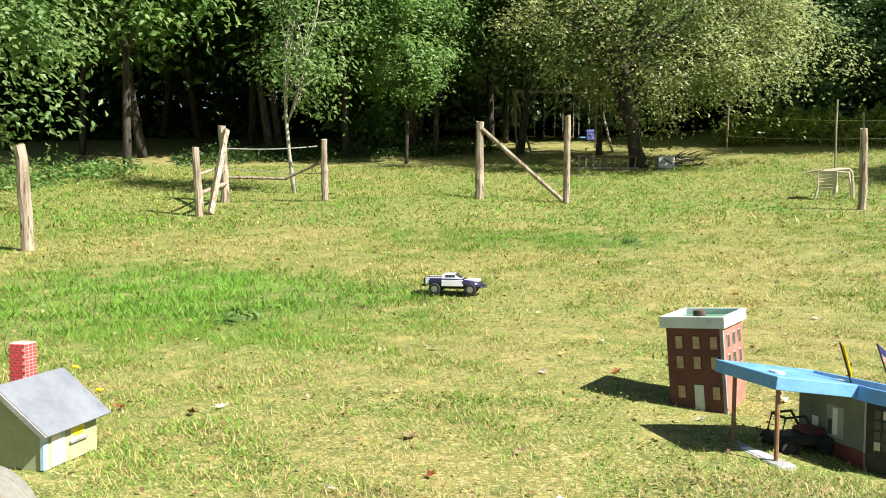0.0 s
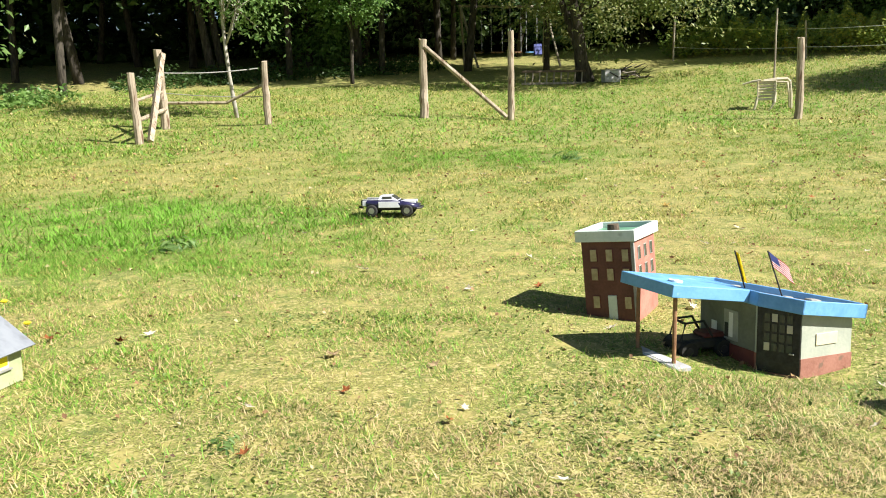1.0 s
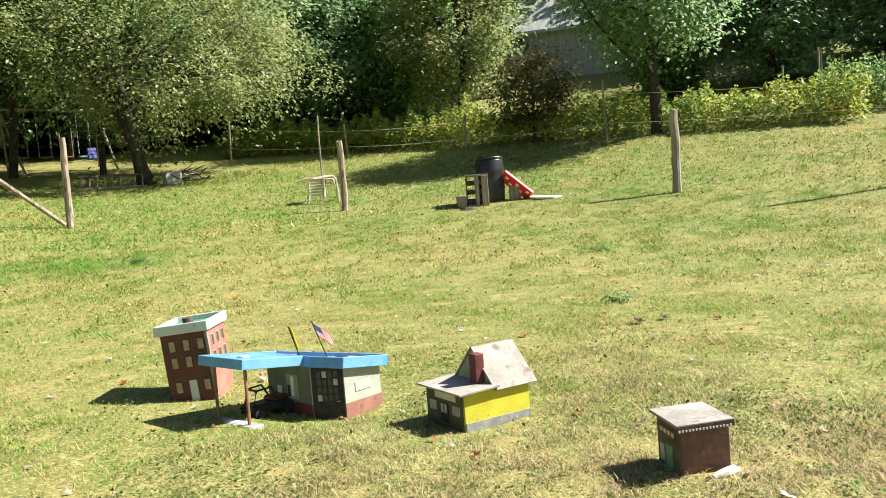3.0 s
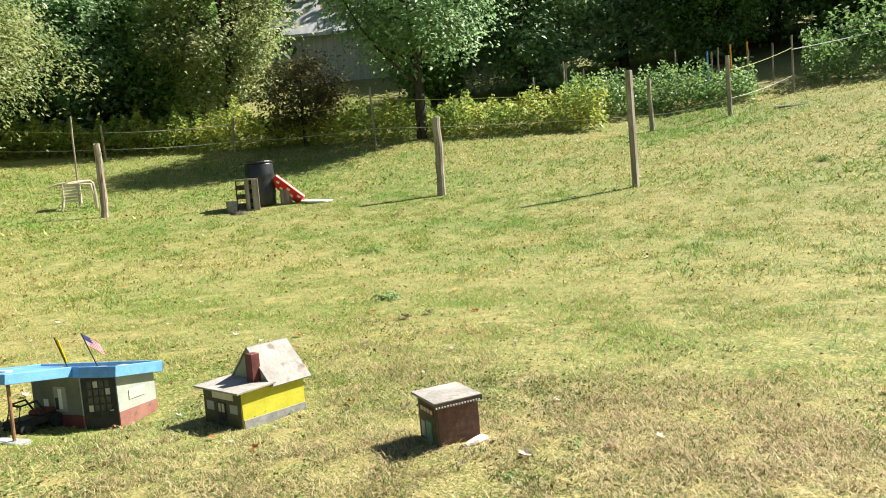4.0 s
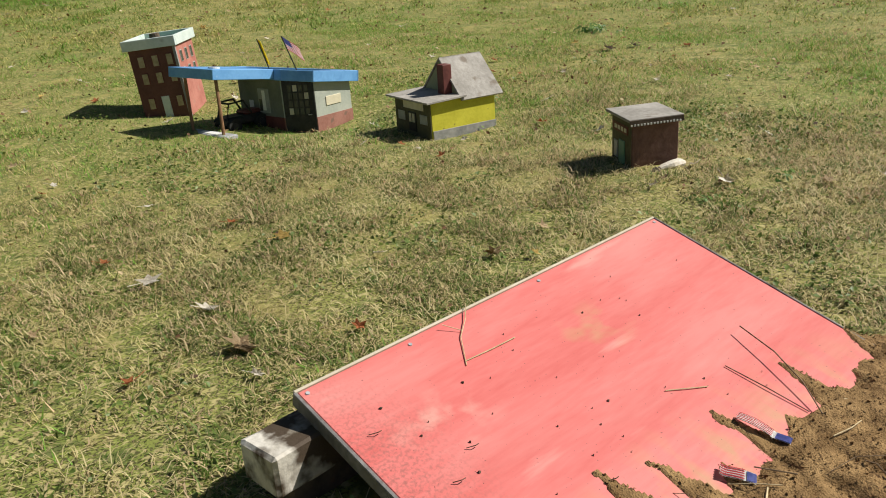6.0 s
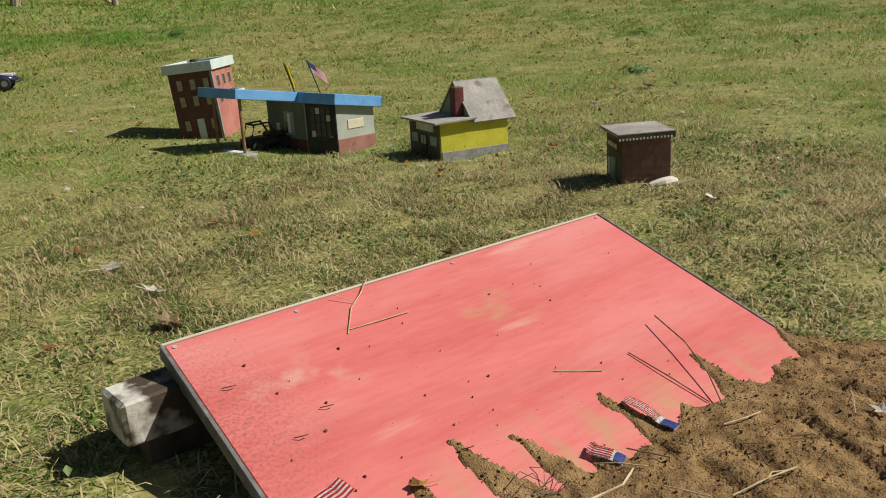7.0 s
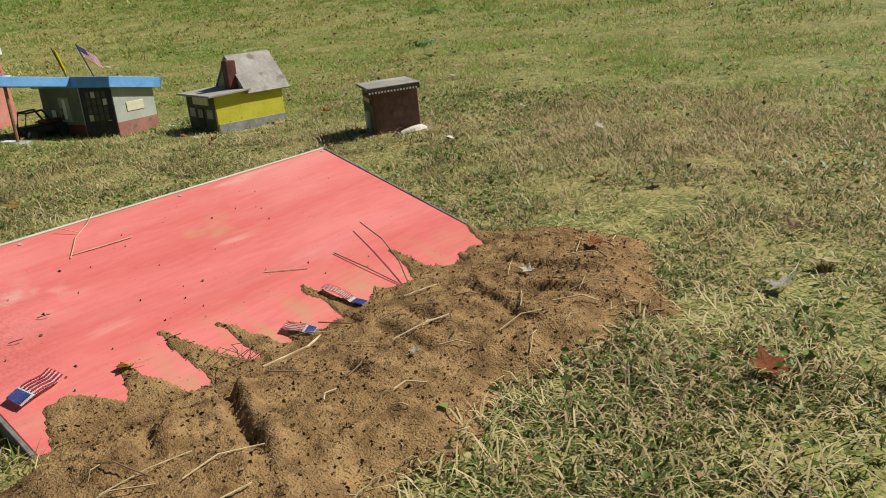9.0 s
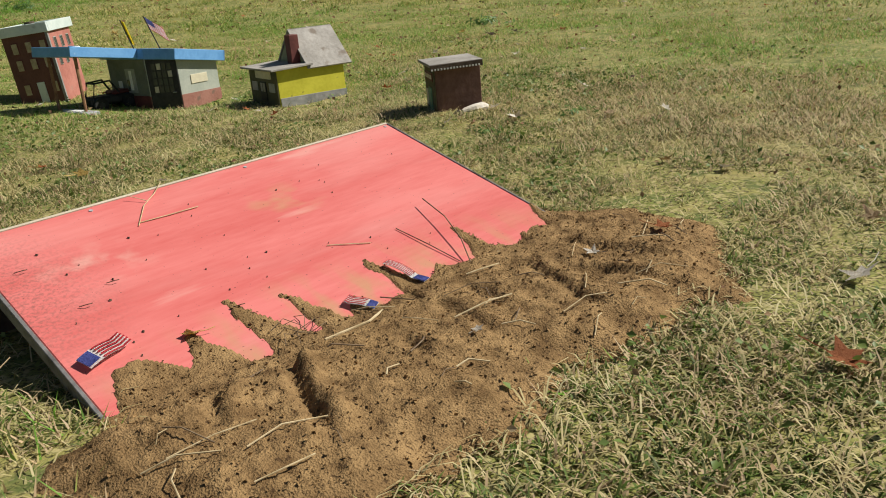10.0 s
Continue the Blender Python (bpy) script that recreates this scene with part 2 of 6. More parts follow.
L_BUSH = foliage("light shrub leaves", [(0.1, 0.2, 0.06), (0.2, 0.32, 0.1), (0.36, 0.46, 0.2)], 1.0)


# ---- mesh helpers ----
def soft_ramp(u, u0, w):
    return (u - u0 + np.sqrt((u - u0) ** 2 + w * w)) / 2


SWELLS = ((1.95, 3.05, 0.5, -0.09), (2.17, 0.95, 0.4, 0.03), (1.45, 3.95, 0.4, -0.05), (2.2, 2.15, 0.35, -0.04), (0.9, -0.45, 0.45, -0.02), (8.4, 14.9, 2.0, -0.06), (-3.9, 15.6, 1.8, -0.11), (0.2, 16.8, 2.2, 0.14), (20.5, 8.9, 1.4, -0.2))  # low hollows and humps of the lawn


def gz(x, y):
    """The height of the lawn, which rises towards the woods and to the right."""
    x, y = np.minimum(np.asarray(x, float), 60), np.minimum(np.asarray(y, float), 60)
    return -0.133 + 0.08776 * soft_ramp(y, 6, 2) + 0.1184 * soft_ramp(x, 9, 4) + 0.09378 * soft_ramp(x, 16, 4) + 0.07 * soft_ramp(y, 18, 4) + sum(h * np.exp(-((x - cx) ** 2 + (y - cy) ** 2) / r**2) for cx, cy, r, h in SWELLS)


def gzf(x, y):
    return float(gz(x, y))


def thing(name, label, category, m, group="", kind=""):
    ob = tagged(new(name), label, category, group, kind)
    ob.empty_display_size = 0.05
    ob.matrix_world = m
    return ob


def mesh_of(name, bm, material, smooth=False):
    me = bpy.data.meshes.new(name)
    bm.to_mesh(me)
    bm.free()
    me.materials.append(material)
    if smooth:
        me.polygons.foreach_set("use_smooth", [True] * len(me.polygons))
    return me


def part(name, bm, material, parent, label="", smooth=False):
    ob = new(name, mesh_of(name, bm, material, smooth))
    ob.parent = parent
    if label:
        ob["label"] = label
    return ob


def lone(name, bm, material, label, category, m=None, group="", kind="", smooth=False):
    ob = new(name, mesh_of(name, bm, material, smooth))
    if m is not None:
        ob.matrix_world = m
    return tagged(ob, label, category, group, kind)


def box(x0, x1, y0, y1, z0, z1, bevel=0.003, bm=None, m=None):
    b = bm or bmesh.new()
    t = Matrix.LocRotScale(((x0 + x1) / 2, (y0 + y1) / 2, (z0 + z1) / 2), None, (x1 - x0, y1 - y0, z1 - z0))
    r = bmesh.ops.create_cube(b, size=1, matrix=(m or Matrix()) @ t)
    if bevel:
        es = list({e for v in r["verts"] for e in v.link_edges})
        bmesh.ops.bevel(b, geom=es, offset=bevel, segments=1, affect="EDGES")
    return b


def prism(points, z0, z1, bm=None, m=None):
    """A solid of an outline in x and y, between two heights."""
    b = bm or bmesh.new()
    m = m or Matrix()
    lo = [b.verts.new(m @ Vector((x, y, z0))) for x, y in points]
    hi = [b.verts.new(m @ Vector((x, y, z1))) for x, y in points]
    b.faces.new(lo[::-1])
    b.faces.new(hi)
    k = len(points)
    for i in range(k):
        b.faces.new((lo[i], lo[(i + 1) % k], hi[(i + 1) % k], hi[i]))
    return b


UPRIGHT_X = Matrix(((1, 0, 0, 0), (0, 0, 1, 0), (0, 1, 0, 0), (0, 0, 0, 1)))  # outline in x and z, thick in y
UPRIGHT_Y = Matrix(((0, 0, 1, 0), (1, 0, 0, 0), (0, 1, 0, 0), (0, 0, 0, 1)))  # outline in y and z, thick in x


def tube(path, radii, sides=8, bm=None, wobble=0.0, rng=None):
    """A closed round bar along a line of points."""
    b = bm or bmesh.new()
    rings = []
    pts = [Vector(p) for p in path]
    for i, p in enumerate(pts):
        d = (pts[min(i + 1, len(pts) - 1)] - pts[max(i - 1, 0)]).normalized()
        u = d.cross(Vector((0, 0, 1)) if abs(d.z) < 0.9 else Vector((1, 0, 0))).normalized()
        v = d.cross(u)
        r = radii[i] if isinstance(radii, (list, tuple)) else radii
        ring = []
        for s in range(sides):
            a = 2 * math.pi * s / sides
            k = r * (1 + (rng.uniform(-wobble, wobble) if rng else 0))
            ring.append(b.verts.new(p + u * math.cos(a) * k + v * math.sin(a) * k))
        rings.append(ring)
    for q, w in zip(rings, rings[1:]):
        for s in range(sides):
            b.faces.new((q[s], q[(s + 1) % sides], w[(s + 1) % sides], w[s]))
    b.faces.new(rings[0][::-1])
    b.faces.new(rings[-1])
    return b


def raw_mesh(name, verts, faces_n, loops, material):
    """A mesh from arrays: all faces have faces_n corners."""
    me = bpy.data.meshes.new(name)
    me.vertices.add(len(verts))
    me.vertices.foreach_set("co", np.ascontiguousarray(verts, np.float32).ravel())
    k = len(loops) // faces_n
    me.loops.add(len(loops))
    me.loops.foreach_set("vertex_index", np.ascontiguousarray(loops, np.int32))
    me.polygons.add(k)
    me.polygons.foreach_set("loop_start", np.arange(0, len(loops), faces_n, dtype=np.int32))
    me.materials.append(material)
    me.update(calc_edges=True)
    return me


def leaf_mesh(name, centres, sizes, material, seed, up=0.5, narrow=0.55, facing=None):
    """Many leaves, each a folded diamond of two triangles; facing turns them outwards."""
    r = np.random.default_rng(seed)
    k = len(centres)
    nrm = r.normal(size=(k, 3))
    nrm[:, 2] = np.abs(nrm[:, 2]) + up
    if facing is not None:
        nrm = 0.55 * nrm + facing
    nrm /= np.linalg.norm(nrm, axis=1, keepdims=True)
    t = r.normal(size=(k, 3))
    u = np.cross(nrm, t)
    u /= np.linalg.norm(u, axis=1, keepdims=True)
    v = np.cross(nrm, u)
    s = np.asarray(sizes)[:, None]
    c = np.asarray(centres)
    a0, a1 = c - u * s * 0.5, c + u * s * 0.5 - nrm * s * 0.12
    b0, b1 = c + v * s * narrow * 0.5 + nrm * s * 0.1, c - v * s * narrow * 0.5 + nrm * s * 0.1
    verts = np.stack([a0, b0, a1, b1], 1).reshape(-1, 3)
    i = np.arange(k)[:, None] * 4
    loops = (i + np.array([[0, 1, 2, 0, 2, 3]])).ravel()
    return raw_mesh(name, verts, 3, loops, material)


# ---- ground ----
def lines(lo, hi, centre, fine, grow):
    out, step, p = [centre], fine, centre
    while p < hi:
        p += step
        out.append(p)
        step = fine + grow * max(0.0, abs(p - centre) - 4)
    step, p = fine, centre
    while p > lo:
        p -= step
        out.insert(0, p)
        step = fine + grow * max(0.0, abs(p - centre) - 4)
    return np.array(out)


def build_ground():
    xs, ys = lines(-260, 260, 1.0, 0.09, 0.04), lines(-220, 260, 1.0, 0.09, 0.04)
    gx, gy = np.meshgrid(xs, ys)
    z = gz(gx, gy)
    z += 0.012 * np.sin(gx * 3.1 + 1.7 * np.sin(gy * 2.3)) * np.sin(gy * 2.7 + 1.3 * np.sin(gx * 1.9)) * np.clip(np.hypot(gx - 1, gy - 1) / 3, 0.2, 0.8)
    v = np.stack([gx, gy, z], -1).reshape(-1, 3)
    ny, nx = gx.shape
    i = (np.arange(ny - 1)[:, None] * nx + np.arange(nx - 1)).ravel()
    loops = np.stack([i, i + 1, i + nx + 1, i + nx], 1).ravel()
    me = raw_mesh("ground", v, 4, loops, M_GROUND)
    me.polygons.foreach_set("use_smooth", [True] * len(me.polygons))
    tagged(new("ground", me), "sunlit mown lawn with dry and green patches", "lawn", kind="structure")


build_ground()


# ---- trees ----
def limb(bm, start, end, r0, r1, rng, bend=0.15, steps=5, sides=7):
    s, e = Vector(start), Vector(end)
    ln = (e - s).length
    off = Vector((rng.uniform(-1, 1), rng.uniform(-1, 1), rng.uniform(-0.3, 0.6))) * ln * bend
    path = [s.lerp(e, k / steps) + off * math.sin(math.pi * k / steps) for k in range(steps + 1)]
    tube(path, [r0 + (r1 - r0) * k / steps for k in range(steps + 1)], sides, bm, 0.12, rng)
    return path


def tree(name, label, m, height, trunk_r, crown_c, crown_r, leaves, leaf_size, leaf_mat, seed, bark=None, stems=1, clumps=70, limbs=14, clump_r=0.2, droop=0.0, lean=(0, 0), group=""):
    """A tapered trunk with limbs, and a crown of leaf clumps with gaps; the origin is the foot of the trunk."""
    rng, r = random.Random(seed), np.random.default_rng(seed)
    root = thing(name, label, "tree", m, group)
    cc, cr = np.array(crown_c, float), np.array(crown_r, float)
    d = r.normal(size=(clumps, 3))
    d /= np.linalg.norm(d, axis=1, keepdims=True)
    rad = r.uniform(0.45, 1.0, (clumps, 1)) ** 0.6
    cen = cc + d * rad * cr * r.uniform(0.8, 1.15, (clumps, 1))
    bm = bmesh.new()
    for s in range(stems):
        foot = Vector((rng.uniform(-1, 1), rng.uniform(-1, 1), 0)) * trunk_r * (1.2 if stems > 1 else 0)
        top = Vector((lean[0] + rng.uniform(-0.3, 0.3) * (stems > 1) * cr[0], lean[1] + rng.uniform(-0.2, 0.2) * (stems > 1) * cr[1], height * 0.8))
        tr = trunk_r * (1.0 if s == 0 else 0.75)
        path = limb(bm, foot - Vector((0, 0, 0.25)), top, tr * 1.15, tr * 0.25, rng, 0.05, 9, 10)
        for k in range(limbs // stems):
            f = path[rng.randint(3, 8)]
            t = Vector(cen[rng.randrange(clumps)])
            limb(bm, f, f.lerp(t, 0.9), tr * 0.33, 0.012, rng, 0.14, 5, 5)
    part("trunk", bm, bark or M_BARK, root, smooth=True)
    per = leaves // clumps
    which = np.repeat(np.arange(clumps), per)
    sc = clump_r * cr.mean() * r.uniform(0.6, 1.5, clumps)
    p = cen[which] + r.normal(size=(len(which), 3)) * sc[which][:, None] * np.array([1, 1, 0.75])
    out = p - cen[which]
    out /= np.linalg.norm(out, axis=1, keepdims=True) + 1e-6
    way = (p - cc) / cr
    way /= np.linalg.norm(way, axis=1, keepdims=True) + 1e-6
    p[:, 2] -= droop * np.abs(r.normal(size=len(which))) * sc[which]
    p[:, 2] = np.maximum(p[:, 2], 0.3)
    ob = new("crown", leaf_mesh("crown", p, leaf_size * r.uniform(0.6, 1.35, len(p)), leaf_mat, seed, facing=0.55 * out + 0.3 * way + np.array([0.1, 0, 0.4])))
    ob.parent = root
    return root


def at(x, y, rz=0, s=1.0, dz=0.0):
    return pose(x, y, gzf(x, y) + dz, 0, 0, rz) @ Matrix.Scale(s, 4)


apple = tree("apple_tree", "old spreading apple tree with pale olive leaves on the lawn", at(6.85, 23.9), 5.6, 0.19, (1.0, 0.3, 4.3), (4.5, 3.8, 2.7), 36000, 0.125, L_APPLE, 3, stems=2, clumps=170, limbs=26, clump_r=0.105, droop=0.8, lean=(-0.5, 0))
tree("maple_tree", "leafy green maple at the edge of the woods", at(-9.2, 14.6), 9.0, 0.2, (0.7, 0.4, 5.2), (2.8, 2.8, 4.0), 18000, 0.14, L_BUSH, 5, clumps=110, clump_r=0.13)
tree("sapling", "slender young tree with light green leaves beside a fence", at(-2.5, 18.75), 5.8, 0.045, (0.25, 0, 4.0), (0.95, 0.95, 2.5), 4200, 0.12, L_BUSH, 8, bark=M_BIRCH, clumps=48, limbs=20, clump_r=0.2, stems=1)
forest = tree("forest_tree", "tall broadleaf tree in the shaded woods", at(-8.0, 24.2), 12.0, 0.12, (0, 0, 7.6), (3.1, 3.1, 4.6), 10500, 0.25, L_MAPLE, 11, clumps=90, clump_r=0.16, group="trees of the woods")
forest_b = tree("forest_tree", "tall dark broadleaf tree in the shaded woods", at(-4.5, 28.2), 13.0, 0.13, (0, 0, 8.0), (3.3, 3.3, 5.0), 5500, 0.3, L_SHADE, 12, clumps=80, clump_r=0.17, group="trees of the woods")
spots = random.Random(21)
for k in range(30):
    px = -20 + 27 * (k % 10) / 9 + spots.uniform(-1, 1)
    py = 28.5 + 5.0 * (k // 10) + spots.uniform(-1.3, 1.3) - (0.35 * (px + 8) if px < -8 else 0)
    copy_thing(forest_b if k % 3 else forest, at(px, py, spots.uniform(0, 360), spots.uniform(0.8, 1.15)))
mid = tree("roadside_tree", "grey green ash tree behind the hedge", at(19.1, 15.4), 6.4, 0.16, (0, 0, 4.6), (2.8, 2.5, 2.6), 24000, 0.15, L_ASH, 14, clumps=100, limbs=18, clump_r=0.15)
tree("autumn_tree", "small tree with yellowing leaves behind the hedge", at(18.2, 24.0, 0, 1.1), 6.5, 0.14, (0, 0, 4.0), (2.3, 2.3, 3.0), 22000, 0.14, L_APPLE, 15, clumps=100, limbs=16, clump_r=0.15)
tree("red_shrub", "dense dark reddish shrub beside a string fence", at(17.7, 19.1), 2.6, 0.07, (0, 0, 1.7), (1.5, 1.3, 1.3), 7000, 0.11, L_BURG, 16, clumps=50, clump_r=0.2)
low = tree("hedgerow_tree", "bushy green tree with leaves down to the ground", at(15.2, 29.5), 6.0, 0.15, (0, 0, 3.6), (2.9, 2.7, 3.3), 18000, 0.21, L_ASH, 17, clumps=120, limbs=18, clump_r=0.15, group="bushy trees behind the hedge")
low_b = tree("hedgerow_tree", "bushy light green tree with leaves down to the ground", at(18.6, 27.5), 5.6, 0.14, (0, 0, 3.4), (2.4, 2.4, 3.2), 15000, 0.21, L_MAPLE, 18, clumps=100, limbs=18, clump_r=0.15, group="bushy trees behind the hedge")
for x, y, s, w in ((1.0, 28.5, 0.85, forest), (4.0, 33.5, 0.9, forest), (0.0, 25.8, 0.5, forest), (-1.5, 30.5, 0.9, low_b), (3.0, 36, 1.5, low), (8.0, 35.5, 1.4, low), (12.2, 34.5, 1.4, low_b), (17.8, 31.5, 1.4, low), (20.6, 31.5, 1.2, low),
                   (26.8, 16.5, 0.9, low), (24.8, 19.3, 0.8, low_b), (33.0, 15.5, 1.4, low), (37, 10.5, 1.5, low), (35, 6.0, 1.1, low_b), (40, 4.5, 1.5, low), (41, -1.0, 1.5, low), (42, -8, 1.6, low), (32, 11.0, 0.9, low_b), (23.5, 36, 1.5, low), (37, 22, 1.5, low_b)):
    copy_thing(w, at(x, y, spots.uniform(0, 360), s))


def far_woods():
    """The mass of leaves behind the trees, too far to tell apart."""
    r = np.random.default_rng(31)
    k = 60000
    a = r.uniform(radians(-70), radians(125), k)
    d = r.uniform(40, 50, k) + 3 * np.sin(a * 17) + np.where(a > 0.7, 3, 0)
    x, y = 2 + np.sin(a) * d, np.cos(a) * d
    h = (11 + 2.5 * np.sin(a * 23) + 1.5 * np.sin(a * 57 + 1)) * r.uniform(0, 1, k) ** 0.8
    p = np.stack([x, y, gz(x, y) + h], -1)
    tagged(new("far_woods", leaf_mesh("far_woods", p, r.uniform(0.45, 1.0, k), L_SHADE, 32)), "dark mass of distant woods", "woods", kind="stuff")


far_woods()


def thicket():
    """The dense dark undergrowth deep in the woods."""
    r = np.random.default_rng(33)
    k = 30000
    a = r.uniform(radians(-75), radians(38), k)
    d = r.uniform(37, 41, k)
    x, y = 2 + np.sin(a) * d, np.cos(a) * d
    p = np.stack([x, y, gz(x, y) + 7.5 * r.uniform(0, 1, k) ** 1.3], -1)
    tagged(new("woods_thicket", leaf_mesh("woods_thicket", p, r.uniform(0.4, 0.8, k), L_SHADE, 34)), "dense dark thicket deep in the woods", "thicket", kind="stuff")


thicket()


def hedge(name, label, line, width, height, count, size, mat, seed, lumps=0.35):
    """A ragged bank of stems and leaves along a line."""
    r = np.random.default_rng(seed)
    pts = np.array(line, float)
    seg = np.linalg.norm(np.diff(pts, axis=0), axis=1)
    cum = np.r_[0, np.cumsum(seg)]
    s = r.uniform(0, cum[-1], count)
    x, y = np.interp(s, cum, pts[:, 0]), np.interp(s, cum, pts[:, 1])
    d = np.array([pts[-1] - pts[0]])[0]
    nrm = np.array([-d[1], d[0]]) / np.linalg.norm(d)
    o = r.uniform(-1, 1, count)
    x, y = x + nrm[0] * o * width / 2, y + nrm[1] * o * width / 2
    ph = r.uniform(0, 6.28, 6)
    rag = sum(np.sin(s * f + o * q + p) for f, q, p in zip((0.9, 1.7, 3.1, 5.3, 8.9, 14.0), (1.2, 2.5, 2.0, 3.7, 5.0, 6.0), ph)) / 3
    top = height * (1 + lumps * rag) * (1 - 0.35 * o * o)
    p = np.stack([x, y, gz(x, y) + top * r.uniform(0.02, 1, count) ** 0.7], -1)
    tagged(new(name, leaf_mesh(name, p, size * r.uniform(0.6, 1.4, count), mat, seed)), label, "hedge", kind="stuff")


hedge("goldenrod_hedge", "tall bank of yellow flowering goldenrod behind the fence", [(11.6, 29.4), (15.5, 24.6), (17.9, 20.2)], 2.4, 1.1, 16000, 0.13, L_GOLD, 41)
hedge("weed_hedge", "overgrown weeds and brambles behind the fence", [(17.9, 20.2), (19.6, 16.2), (20.7, 11.6), (21.2, 10.2)], 1.8, 1.0, 12000, 0.12, L_GOLD, 42)
hedge("shrub_bank", "bank of pale leafed shrubs below dark woods", [(26.6, 6.4), (27.6, 3.6), (29.0, 0.6), (30.5, -4)], 2.6, 1.7, 9000, 0.16, L_BUSH, 43)
hedge("garden_weeds", "overgrown garden weeds beyond the fence", [(22.3, 12.2), (23.6, 9.2), (24.6, 7.2)], 2.2, 0.9, 7000, 0.12, L_BUSH, 44, 0.6)
hedge("woods_undergrowth", "low shrubs and weeds along the edge of the woods", [(-12.5, 14.5), (-9.5, 19.5), (-7.6, 23.0)], 1.6, 0.4, 3500, 0.13, L_MAPLE, 45, 0.6)
# darker leaf colour stands for the shade below the trees
hedge("shade_undergrowth", "low dark shrubs in the shade of the woods", [(-7.0, 25.5), (-3, 27.6), (0.5, 28.6), (3.0, 30.0)], 2.0, 0.35, 3500, 0.14, L_SHADE, 46, 0.8)


# ---- barn ----
def barn():
    a, b = Vector((27.4, 30.2, 0)), Vector((30.6, 26.2, 0))
    d = (b - a).normalized()
    mid_p = (a + b) / 2 + Vector((d.y, -d.x, 0)) * -1.0
    root = thing("barn", "weathered grey board barn with a rusty metal roof", "barn", pose(mid_p.x, mid_p.y, 4.4, 0, 0, math.degrees(math.atan2(d.y, d.x))))
    part("wall", box(-4.5, 4.5, 0, 7, -1.0, 4.45, 0.02), M_BARN, root)
    for k in range(30):
        part("board", box(-4.5 + 0.3 * k, -4.5 + 0.3 * k + 0.285, -0.025, 0.0, -1.0, 4.45, 0.004), M_BARN, root)
    part("roof", prism([(-0.4, 4.35), (3.5, 7.4), (7.4, 4.35), (7.4, 4.5), (3.5, 7.56), (-0.4, 4.5)], -4.8, 4.8, m=UPRIGHT_Y), M_TIN, root, "rusty corrugated metal roof")
    w = part("window", box(1.6, 2.4, -0.05, -0.026, 0.6, 1.5, 0.01), M_WHITEPAINT, root, "small white framed window")
    part("pane", box(1.68, 2.32, -0.056, -0.05, 0.68, 1.42, 0.0), M_DARKGLASS, w)


M_BARN = surf("grey barn boards", (0.36, 0.35, 0.31), (0.52, 0.5, 0.45), 2, 0.9, 0.4, 20, stretch=(6, 6, 0.4))
M_TIN = surf("rusty tin", (0.42, 0.42, 0.43), (0.6, 0.6, 0.6), 2, 0.45, 0.2, 12, (0.28, 0.17, 0.11), 0.25, 1.2, metal=0.3, stretch=(3, 0.4, 1))
M_DARKGLASS = plain_glass("dark pane", (0.03, 0.035, 0.04), 0.08, 1.0)
barn()


# ---- posts and fences ----
def post(x, y, h, r, lean=(0.0, 0.0), label="weathered round wooden fence post on the lawn", mat=None, seed=1, square=False, group="fence posts", name="fence_post"):
    rng = random.Random(seed)
    z = gzf(x, y)
    if square:
        bm = box(-r, r, -r, r, -0.2, h, 0.006)
        bmesh.ops.transform(bm, matrix=Matrix(((1, 0, lean[0] / h, 0), (0, 1, lean[1] / h, 0), (0, 0, 1, 0), (0, 0, 0, 1))), verts=bm.verts)
    else:
        n = 9
        path = [(lean[0] * k / n + rng.uniform(-1, 1) * r * 0.16, lean[1] * k / n + rng.uniform(-1, 1) * r * 0.16, -0.2 + (h + 0.2) * k / n) for k in range(n + 1)]
        bm = tube(path, [r * (1.12 - 0.2 * k / n) * rng.uniform(0.93, 1.07) for k in range(n + 1)], 10, None, 0.05, rng)
        top = [v for v in bm.verts if v.co.z > h - 0.01]
        for v in top:
            v.co.z += rng.uniform(-0.25, 0.25) * r
    return lone(name, bm, mat or M_POST, label, "post", pose(x, y, z), group, smooth=False)


def rail(p, q, r, label, name="fence_rail", mat=None, seed=2, sag=0.0, sides=7):
    rng = random.Random(seed)
    n = 8
    a, b = Vector(p), Vector(q)
    path = [a.lerp(b, k / n) - Vector((0, 0, sag * 4 * (k / n) * (1 - k / n))) for k in range(n + 1)]
    return lone(name, tube(path, r, sides, None, 0.06, rng), mat or M_POST, label, "rail", smooth=False)


def up(x, y, h):
    return (x, y, gzf(x, y) + h)


post(-4.82, 10.69, 1.33, 0.075, (-0.09, 0), seed=51)
post(-3.88, 15.65, 1.28, 0.07, (-0.06, 0), seed=52)
post(-3.78, 17.4, 1.58, 0.085, (-0.05, 0), seed=53)
post(-1.66, 16.88, 1.24, 0.07, (-0.03, 0), seed=54)
post(1.47, 16.85, 1.55, 0.085, (0, 0), seed=55)
post(3.21, 16.62, 1.76, 0.065, (0.02, 0), label="weathered wooden gate post with reddish stains", seed=56)
post(8.38, 14.9, 1.5, 0.07, (0.0, 0), seed=57)
post(12.32, 9.24, 1.52, 0.08, (0.02, 0), label="knotty grey wooden post on the lawn", mat=M_WEATHERED, seed=58)
post(13.35, 5.6, 2.05, 0.05, (0, 0), label="tall square sawn wooden post", mat=M_WEATHERED, square=True)
post(20.72, 8.67, 1.4, 0.06, (-0.05, 0), mat=M_WEATHERED, seed=60)
post(21.5, 6.84, 1.55, 0.06, (0, 0), mat=M_WEATHERED, seed=61)


